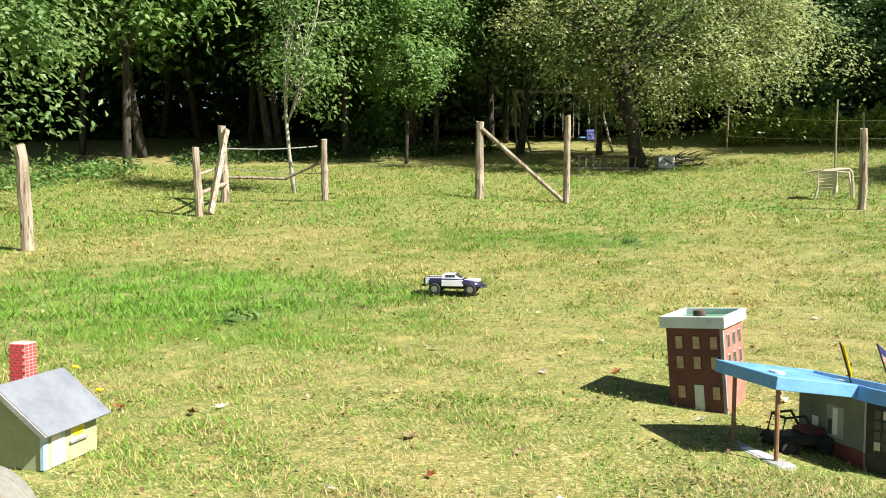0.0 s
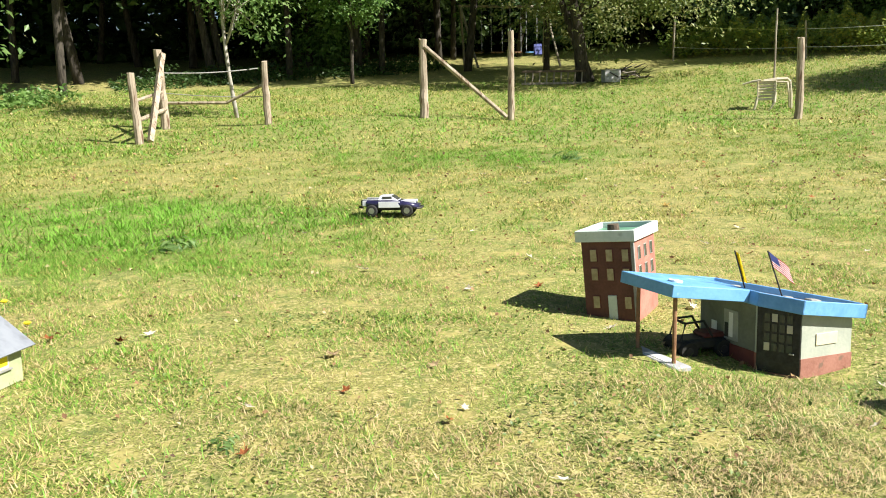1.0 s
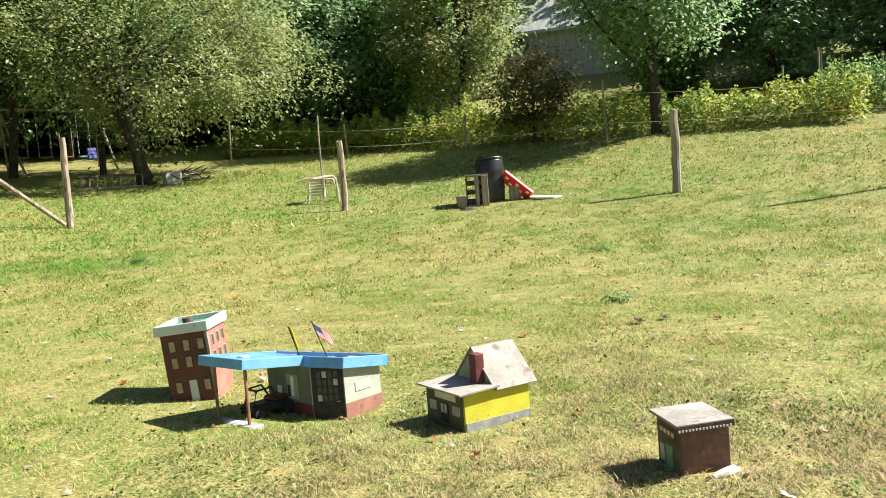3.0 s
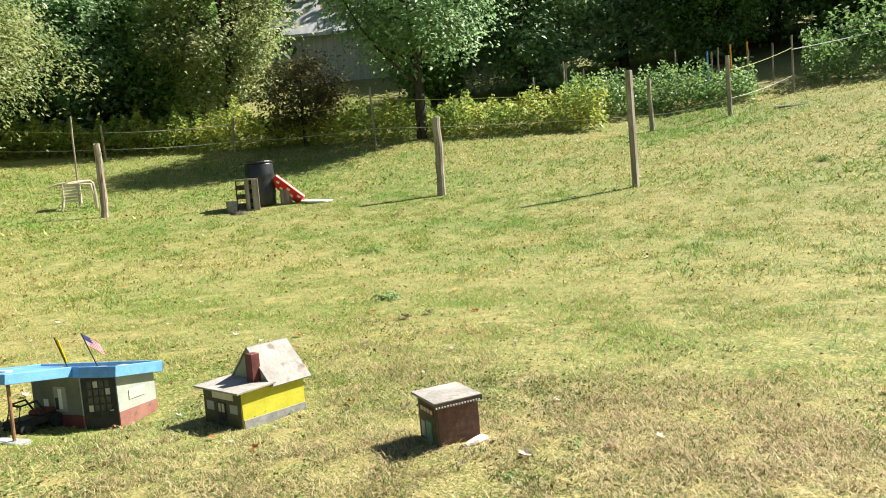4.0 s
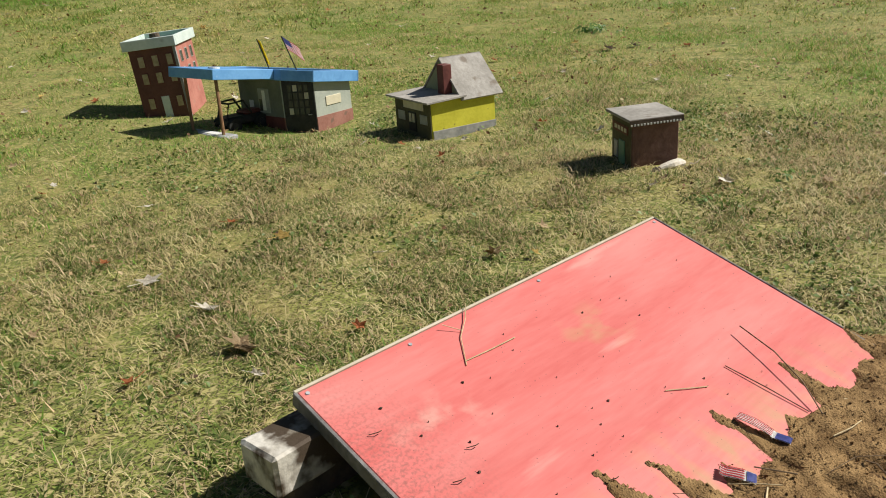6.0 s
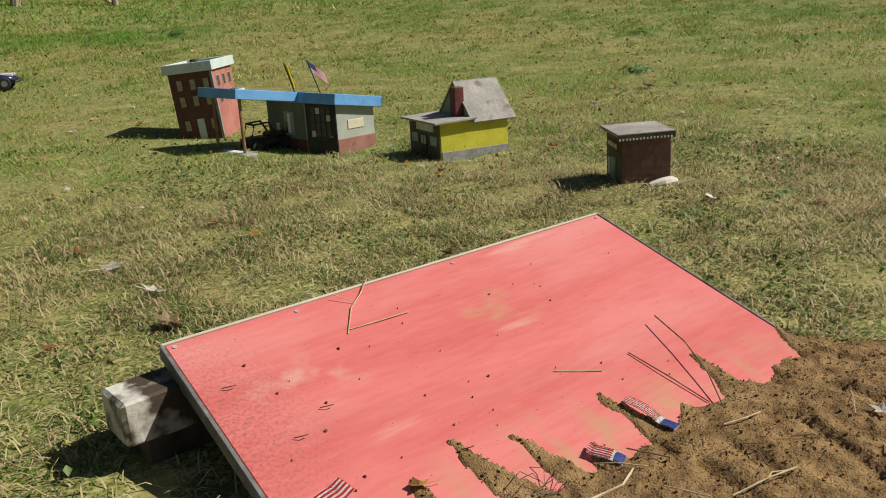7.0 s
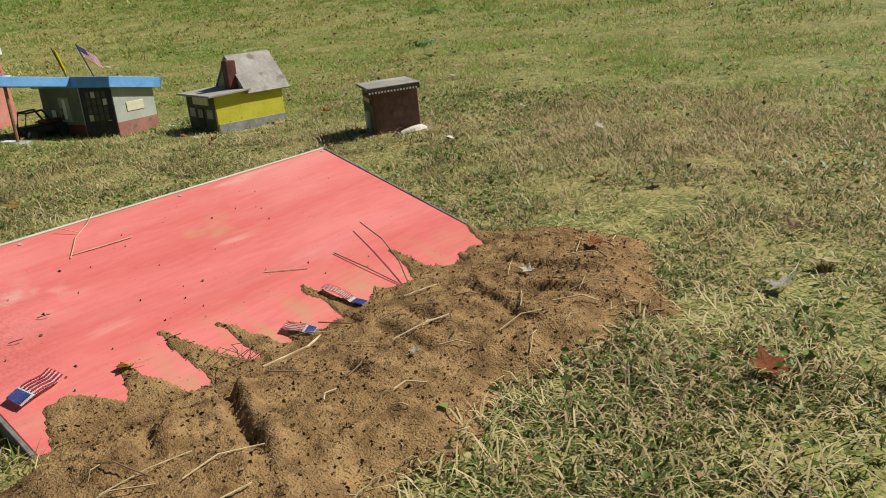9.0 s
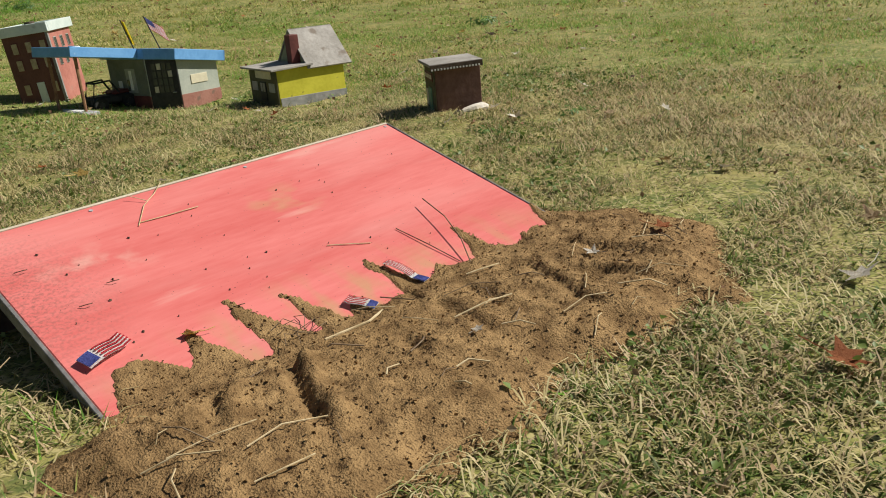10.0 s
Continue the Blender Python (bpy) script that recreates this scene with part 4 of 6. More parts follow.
# ---- toy shed ----
def shed():
    root = thing("toy_shed", "red brown wooden toy shed with a grey board roof", "toy building", pose(2.129, 0.9465, -0.008, 0, 0, -27) @ Matrix.Scale(1.1, 4))
    W, D, H = 0.165, 0.175, 0.19
    part("wall", box(0, W, 0, D, -0.02, H, 0.002), M_BROWN, root)
    part("front_wall", box(-0.005, 0.0, 0.002, D - 0.002, -0.02, H - 0.002, 0.001), M_OLIVEDARK, root, "dark olive front")
    m = Matrix.Translation((0, 0, H)) @ Matrix.Rotation(radians(-1.5), 4, "Y")
    part("roof", box(-0.022, W + 0.004, -0.03, D + 0.02, 0, 0.01, 0.001, m=m), M_ROOFGREY, root, "weathered grey board roof")
    part("eave_strip", box(-0.021, W + 0.003, -0.034, -0.0305, -0.012, 0.008, 0.001, m=m), M_DARKWOOD, root, "dark eave strip")
    for k in range(16):
        x = -0.018 + k * 0.0113
        part("eave_dot", box(x, x + 0.005, -0.037, -0.0342, -0.011, -0.005, 0, m=m), M_WHITE, root, "white dentil dot")
    d = part("door", side_panel(0.05, 0.1, -0.01, 0.11, -0.005, 0.004, -1), M_GREENROOF, root, "green painted door")
    part("sign", side_panel(0.02, 0.16, 0.135, 0.165, -0.005, 0.003, -1), M_MAROON, root, "dark sign board with worn lettering")
    for y in (0.03, 0.06, 0.09, 0.12):
        part("lettering", side_panel(y, y + 0.02, 0.143, 0.157, -0.008, 0.0012, -1, 0), M_CREAM, root)
    part("window", side_panel(0.115, 0.15, 0.04, 0.1, -0.005, 0.003, -1), M_WHITEGREY, root, "pale painted window")
    pipe = thing("driftwood", "bleached white piece of driftwood beside the toy shed", "driftwood", pose(2.235, 0.845, 0.012, 0, 0, -12))
    part("shaft", tube([(-0.07, 0, 0.01), (-0.04, 0.004, 0.014), (0, 0, 0.018), (0.04, 0.005, 0.02), (0.06, 0, 0.018)], [0.006, 0.013, 0.018, 0.018, 0.008], 9, None, 0.1, random.Random(4)), M_PALELEAF, pipe)
    part("dark_end", tube([(-0.1, -0.004, 0.004), (-0.075, 0, 0.008), (-0.055, 0, 0.01)], [0.008, 0.016, 0.012], 8, None, 0.15, random.Random(5)), M_DARKWOOD, pipe)


shed()


# ---- toy cottage, hangar and hut ----
def cottage():
    root = thing("toy_cottage", "sage green wooden toy cottage with a grey sheet roof", "toy building", pose(-1.41, 3.05, 0.0, 0, 0, -16))
    W, D, E, R = 0.36, 0.31, 0.15, 0.29
    part("wall", prism([(-W, -0.02), (0, -0.02), (0, E), (-W / 2, R), (-W, E)], 0, D, m=UPRIGHT_X), M_OLIVE, root)
    a = math.atan2(R - E, W / 2)
    ln = math.hypot(R - E, W / 2) + 0.055
    for s in (1, -1):
        m = Matrix.Translation((-W / 2, 0, R + 0.004)) @ Matrix.Rotation(a * s, 4, "Y")
        part("roof", box(0 if s == 1 else -ln, ln if s == 1 else 0, -0.035, D + 0.035, 0, 0.007, 0.001, m=m), M_GALV, root, "grey metal roof sheet")
        part("barge_board", box(0 if s == 1 else -ln, ln if s == 1 else 0, -0.042, -0.0352, -0.016, 0.004, 0.001, m=m), M_STONEBASE, root, "dark grey barge board")
    part("corner_trim", box(-0.012, 0.004, -0.006, 0.02, -0.015, E - 0.012, 0.001), M_BABYBLUE, root, "pale blue corner strip")
    d = part("door", side_panel(0.04, 0.095, -0.015, 0.125, 0.0, 0.005), M_WHITE, root, "white door in a blue frame")
    part("door_frame", side_panel(0.097, 0.112, -0.015, 0.13, 0.0, 0.006), M_BABYBLUE, root)
    w = part("window", side_panel(0.15, 0.23, 0.055, 0.12, 0.0, 0.004), M_CREAM, root, "yellow window with a pale frame")
    part("pane", side_panel(0.16, 0.22, 0.07, 0.115, 0.004, 0.002, 1, 0), M_YELCLOTH, w)
    part("sill", side_panel(0.14, 0.24, 0.047, 0.055, 0.0, 0.012), M_STONEBASE, w)
    w = part("window", panel(-0.305, -0.235, 0.02, 0.115, 0.0, 0.005), M_MAROON, root, "orange window with a dark frame")
    for i in range(2):
        for j in range(2):
            part("pane", panel(-0.3 + i * 0.031, -0.271 + i * 0.031, 0.025 + j * 0.044, 0.066 + j * 0.044, -0.005, 0.0015, 0), M_ORANGE, w)
    ch = part("chimney", box(-0.29, -0.215, 0.17, 0.235, 0.2, 0.425, 0.002), M_MORTAR, root, "tall red brick chimney")
    bm_a, bm_b = box(0, 0.02, 0, 0.003, 0, 0.011, 0.0008), box(0, 0.003, 0, 0.018, 0, 0.011, 0.0008)
    me_a, me_b = mesh_of("brick", bm_a, M_REDBRICK), mesh_of("brick", bm_b, M_REDBRICK)
    for r in range(16):
        z = 0.212 + r * 0.0132
        for k in range(4):
            x = -0.292 + k * 0.0225 - (0.011 if r % 2 else 0)
            if x < -0.296 or x > -0.225:
                continue
            b = new("brick", me_a)
            b.parent, b.location = ch, (x, 0.1678, z)
        for k in range(3):
            b = new("brick", me_b)
            b.parent, b.location = ch, (-0.2165, 0.171 + k * 0.0215, z)


cottage()


def hangar():
    root = thing("toy_hangar", "half round stained grey plastic toy hangar", "toy building", pose(-1.28, 1.97, -0.01, 0, 0, 11))
    R, L, n = 0.2, 0.5, 18
    arc = [(R * math.cos(math.pi * k / n), R * math.sin(math.pi * k / n) * 1.08) for k in range(n + 1)]
    inner = [(x * 0.96, z * 0.96) for x, z in arc[::-1]]
    part("shell", prism(arc + inner, 0, L, m=UPRIGHT_X), M_HANGAR, root, smooth=False)
    part("end_wall", prism([(x * 0.955, z * 0.955) for x, z in arc], 0.02, 0.03, m=UPRIGHT_X), M_GALV, root, "grey end wall")
    part("end_wall", prism([(x * 0.955, z * 0.955) for x, z in arc], L - 0.03, L - 0.02, m=UPRIGHT_X), M_GALV, root, "grey end wall")
    d = part("door", box(0.03, 0.14, 0.012, 0.021, 0.0, 0.13, 0.002), M_STONEBASE, root, "grey hangar door")
    for y in (0.14, 0.3, 0.44):
        rib = [(x * 1.012, z * 1.012) for x, z in arc] + [(x * 0.99, z * 0.99) for x, z in arc[::-1]]
        part("rib", prism(rib, y, y + 0.008, m=UPRIGHT_X), M_HANGAR, root)


hangar()


def hut():
    root = thing("toy_hut", "brown board toy hut with a grey sheet roof", "toy building", pose(-0.975, 1.87, -0.01, 0, 0, -3) @ Matrix.Diagonal((0.66, 0.66, 0.93, 1)))
    part("wall", box(0, 0.16, 0, 0.13, -0.02, 0.185, 0.002), M_WEATHERED, root)
    for k in range(8):
        x = k * 0.02
        part("board", box(x + 0.001, x + 0.019, -0.005, 0.0, -0.02, 0.183, 0.001), M_BROWNBOARD, root)
    w = part("window", panel(0.035, 0.1, 0.05, 0.14, -0.005, 0.005), M_DARKWOOD, root, "square window opening")
    part("pane", panel(0.042, 0.093, 0.057, 0.133, -0.01, 0.0015, 0), M_GLASSGREY, w)
    m = Matrix.Translation((0, 0, 0.186)) @ Matrix.Rotation(radians(5), 4, "X")
    part("roof", box(-0.02, 0.185, -0.03, 0.16, 0, 0.007, 0.001, m=m), M_GALV, root, "grey metal roof sheet")
    part("eave_strip", box(-0.02, 0.185, -0.034, -0.03, -0.012, 0.006, 0.001, m=m), M_DARKWOOD, root)


M_BROWNBOARD = surf("brown stained boards", (0.13, 0.08, 0.05), (0.26, 0.17, 0.11), 8, 0.85, 0.4, 60, stretch=(4, 4, 0.5))
M_GLASSGREY = plain_glass("grey pane", (0.3, 0.33, 0.34), 0.1, 1.0)
hut()


# ---- ramp ----
RAMP_X, RAMP_Y, RAMP_Z = 0.323, 0.11, 0.15
RAMP_TURN = math.atan2(0.118, 1.07)
RAMP_TILT = radians(18.0)
RAMP_RISE = 0.0243  # along the top edge
RAMP = Matrix.Translation((RAMP_X, RAMP_Y, RAMP_Z)) @ Matrix.Rotation(RAMP_TURN, 4, "Z") @ Matrix.Rotation(-math.atan(RAMP_RISE), 4, "Y") @ Matrix.Rotation(RAMP_TILT, 4, "X")


def ramp():
    root = thing("ramp_board", "faded red painted board propped on timber as a ramp", "ramp", RAMP)
    part("panel", box(0.004, 1.077, -0.7, -0.004, -0.02, 0.0, 0.002), M_RED, root)
    part("edge_strip", box(0.0, 1.081, -0.003, 0.003, -0.024, 0.0015, 0.001), M_PLASTIC, root, "chipped white edge strip")
    part("edge_strip", box(-0.004, 0.003, -0.7, -0.003, -0.026, 0.002, 0.001), M_METALEDGE, root, "scuffed grey metal edge strip")
    part("edge_strip", box(1.078, 1.083, -0.7, -0.003, -0.024, 0.0015, 0.001), M_METALEDGE, root, "scuffed grey metal edge strip")
    for x, y in ((0.018, -0.016), (0.25, -0.02), (1.062, -0.016), (0.62, -0.02)):
        part("screw", tube([(x, y, 0.0), (x, y, 0.0018)], 0.004, 10), M_CONCRETE, root)
    beam = thing("timber_beam", "thick timber beam with peeling white paint under the ramp", "timber", Matrix.Translation((RAMP_X, RAMP_Y + 0.025, -0.062)) @ Matrix.Rotation(RAMP_TURN + radians(3.0), 4, "Z") @ Matrix.Rotation(-math.atan(RAMP_RISE), 4, "Y"))
    b = box(-0.105, 1.03, -0.10, 0.0, 0.085, 0.165, 0.006)
    rng = random.Random(9)
    bmesh.ops.subdivide_edges(b, edges=[e for e in b.edges if e.calc_length() > 0.5], cuts=14)
    for v in b.verts:
        v.co += Vector((rng.uniform(-1, 1), rng.uniform(-1, 1), rng.uniform(-1, 1))) * 0.0025
    part("beam", b, M_WHITEPAINT, beam)
    part("foot_block", box(-0.075, 0.07, -0.09, 0.0, -0.05, 0.086, 0.005), M_DARKWOOD, beam, "dark support block")
    part("foot_block", box(0.86, 0.98, -0.09, 0.0, -0.05, 0.086, 0.005), M_DARKWOOD, beam, "dark support block")


M_METALEDGE = surf("scuffed metal edge", (0.1, 0.095, 0.09), (0.24, 0.23, 0.22), 18, 0.6, 0.2, 80, (0.07, 0.05, 0.035), 0.25, 14, metal=0.1)
ramp()

SAND_EDGE = [(0.42, -0.44), (0.3, -0.47), (0.25, -0.57), (0.3, -0.72), (0.42, -0.88), (0.58, -0.92), (0.78, -0.88), (0.97, -0.83), (1.2, -0.85), (1.36, -0.87), (1.55, -0.74), (1.68, -0.56), (1.64, -0.36), (1.52, -0.24), (1.4, -0.2), (0.8, -0.25)]


def edge_distance(x, y, poly):
    """How far points lie inside an outline (negative outside)."""
    best, inside = np.full(x.shape, 9.0), np.zeros(x.shape, bool)
    for (ax, ay), (bx, by) in zip(poly, poly[1:] + poly[:1]):
        dx, dy = bx - ax, by - ay
        t = np.clip(((x - ax) * dx + (y - ay) * dy) / (dx * dx + dy * dy), 0, 1)
        best = np.minimum(best, np.hypot(x - ax - t * dx, y - ay - t * dy))
        c = ((ay > y) != (by > y)) & (x < (bx - ax) * (y - ay) / (by - ay + 1e-12) + ax)
        inside ^= c
    return np.where(inside, best, -best)


def lumps(x, y, scale, seed):
    """Smooth noise from -1 to 1 for arrays."""
    r = np.random.default_rng(seed)
    out = np.zeros_like(x)
    for k in range(7):
        a, f, p = r.uniform(0, 6.28), scale * r.uniform(0.6, 1.8), r.uniform(0, 6.28, 2)
        out += np.sin((x * math.cos(a) + y * math.sin(a)) * f + p[0] + 1.5 * np.sin((x * math.sin(a) - y * math.cos(a)) * f * 0.7 + p[1]))
    return out / 4


def sand_height(x, y):
    u = (x - RAMP_X) * math.cos(RAMP_TURN) + (y - RAMP_Y) * math.sin(RAMP_TURN)
    v = (x - RAMP_X) * math.sin(RAMP_TURN) - (y - RAMP_Y) * math.cos(RAMP_TURN)
    h = 0.02 - 0.011 * np.clip((u - 0.25) * 2.2, 0, 1) * np.clip((1.0 - v) * 4, 0, 1) + 0.016 * np.exp(-((u - 0.02) / 0.14) ** 2) * np.clip(2.2 - v * 2.4, 0, 1)
    streak = lumps(u, v * 0.12, 42, 71)
    h = h + (0.005 - 0.002 * np.clip(u, 0, 1)) * streak * np.clip((0.78 - v) * 3.5, 0, 1)
    # raked furrows that run along the slope's foot
    h += 0.0045 * np.sin(v * 38 + 5 * u + 1.2 * lumps(x, y, 5, 72)) * np.clip((v - 0.5) * 5, 0, 1) * np.clip(0.75 + lumps(x, y, 3, 76), 0, 1)
    h += 0.0025 * lumps(u, v * 0.25, 70, 73) + 0.001 * lumps(x, y, 110, 74) + 0.0012 * lumps(x, y, 260, 75)
    # furrows left by the rake, each with a thrown up edge
    for ua, va, ub, vb, deep in ((0.29, 0.58, 0.16, 0.92, 0.02), (0.82, 0.76, 0.88, 1.02, 0.012), (0.44, 0.72, 0.4, 0.87, 0.01), (0.83, 0.66, 0.7, 0.98, 0.01), (0.2, 0.55, 0.05, 0.8, 0.014), (0.6, 0.62, 0.53, 0.9, 0.009), (0.95, 0.64, 0.97, 0.95, 0.009), (0.7, 0.6, 0.62, 0.84, 0.008)):
        eu, ev = ub - ua, vb - va
        ln = math.hypot(eu, ev)
        s = ((u - ua) * eu + (v - va) * ev) / ln
        q = ((u - ua) * ev - (v - va) * eu) / ln + 0.006 * lumps(x, y, 16, 91)
        along = np.clip(s / 0.06, 0, 1) * np.clip((ln - s) / 0.08, 0, 1)
        h += along * 0.75 * deep * (0.7 * np.exp(-((q - 0.028) / 0.016) ** 2) - np.exp(-((q / 0.012) ** 2)))
    r = np.random.default_rng(77)
    h += r.normal(size=x.shape) * 0.0017
    d = edge_distance(x, y, SAND_EDGE) + 0.03 * lumps(x, y, 22, 78) + 0.012 * lumps(x, y, 60, 79)
    f = np.clip(d / 0.16, -0.6, 1)
    g = gz(x, y)
    z = np.where(f > 0, g + (h + 0.02) * (1 - (1 - f) ** 2), g + 0.06 * f)
    # where the soil laps onto the board: a ragged edge with tongues that run up the slope
    plane = RAMP_Z + RAMP_RISE * u - v * math.tan(RAMP_TILT)
    edge = 0.575 - 0.115 * np.exp(-((u - 0.09) / 0.08) ** 2) + 0.12 * np.clip((0.045 - u) / 0.04, 0, 1) + 0.014 * lumps(u * 3, v * 0.3, 9, 83) + 0.011 * lumps(x, y, 60, 85) - 0.09 * np.clip((u - 1.04) / 0.04, 0, 1)
    for u0, top, w, turn in ((0.3, 0.41, 0.034, 0.2), (0.2, 0.46, 0.04, 0.1), (0.4, 0.45, 0.024, 0.25), (0.6, 0.45, 0.03, 0.2), (0.5, 0.53, 0.022, 0.1), (0.715, 0.54, 0.02, 0.0), (0.845, 0.46, 0.026, -0.05), (0.96, 0.56, 0.016, 0.0)):
        q = (u - u0 - turn * (v - top) + 0.008 * lumps(x, y, 50, 86)) / w
        edge = np.minimum(edge, top + (edge - top) * np.clip(np.abs(q) - 0.25, 0, 1) ** 0.7)
    edge = np.minimum(edge, (RAMP_Z + RAMP_RISE * u - g - 0.004) / math.tan(RAMP_TILT))
    lap = plane + np.minimum(0.5 * (v - edge), 0.005 + 0.35 * np.maximum(v - 0.57, 0)) + 0.0025 * lumps(x, y, 150, 84) * (v > edge)
    over = (u > -0.005) & (u < 1.085) & (v < 0.68)
    z = np.where(over, np.where(v > edge, np.maximum(np.minimum(z, lap), plane + 0.0035 + 0.0012 * lumps(x, y, 170, 87)), plane - 0.002 - np.minimum(0.2 * np.maximum(edge - v, 0), 0.03)), z)
    return z, d


def sand():
    gx, gy = np.meshgrid(np.arange(0.12, 1.8, 0.0058), np.arange(-1.04, 0.0, 0.0058))
    z, d = sand_height(gx, gy)
    ny, nx = gx.shape
    i = (np.arange(ny - 1)[:, None] * nx + np.arange(nx - 1)).ravel()
    keep = (d[:-1, :-1].ravel() > -0.1)
    i = i[keep]
    loops = np.stack([i, i + 1, i + nx + 1, i + nx], 1).ravel()
    me = raw_mesh("sand_heap", np.stack([gx, gy, z], -1).reshape(-1, 3), 4, loops, M_SOIL)
    me.polygons.foreach_set("use_smooth", [True] * len(me.polygons))
    tagged(new("sand_heap", me), "raked brown sandy soil spread over the foot of the ramp", "soil", kind="stuff")
    # crumbs of soil
    r = np.random.default_rng(81)
    k = 15000
    x, y = r.uniform(0.15, 1.75, k), r.uniform(-1.0, -0.2, k)
    z, d = sand_height(x, y)
    ok = (d > -0.03) & (z > gz(x, y) - 0.01)
    tagged(new("soil_crumbs", leaf_mesh("soil_crumbs", np.stack([x, y, z + 0.001], -1)[ok], 0.002 + 0.007 * r.uniform(0, 1, k)[ok] ** 3, M_SOIL, 82, 0.2, 0.9)), "loose crumbs of sandy soil", "soil", kind="stuff")


sand()


def on_ramp(u, v, h=0.002):
    """A place on the ramp: u along its top edge, v down the slope."""
    return RAMP @ Vector((u, -v, h))


def ribbon(u, v, turn, length, width, label, bend=0.0):
    root = thing("flag_ribbon", label, "ribbon", RAMP @ pose(u, -v, 0.006, 0, 0, turn), "striped ribbons on the ramp")
    n = 10

    def cloth(y0, y1, x0, x1, h, mat, nm):
        bm = bmesh.new()
        rows = [[bm.verts.new((x0 + (x1 - x0) * i / n, y, h + 0.006 * abs(math.sin((x0 + (x1 - x0) * i / n) * 40 + bend)) + 0.002 * (1 + math.sin(y * 90)))) for i in range(n + 1)] for y in (y0, y1)]
        for i in range(n):
            bm.faces.new((rows[0][i], rows[0][i + 1], rows[1][i + 1], rows[1][i]))
        bmesh.ops.solidify(bm, geom=bm.faces[:], thickness=0.0006)
        part(nm, bm, mat, root)

    cloth(0, width, 0, length, 0.0, M_WHITE, "cloth")
    for s in range(5):
        cloth(width * (s * 2) / 9.5, width * (s * 2 + 1) / 9.5, length * 0.34, length, 0.0016, M_RIBBONRED, "stripe")
    cloth(width * 0.1, width * 0.95, 0, length * 0.27, 0.0014, M_RIBBONBLUE, "canton")


ribbon(0.032, 0.478, 18, 0.085, 0.034, "striped flag ribbon at the ramp's lower corner", 0.4)
ribbon(0.517, 0.612, 118, 0.06, 0.026, "crumpled striped ribbon half buried in sand", 1.1)
ribbon(0.652, 0.61, 103, 0.1, 0.022, "long striped ribbon half buried in sand", 2.0)


# ---- radio controlled truck ----
TRUCK_X, TRUCK_Y = 0.4, 7.6


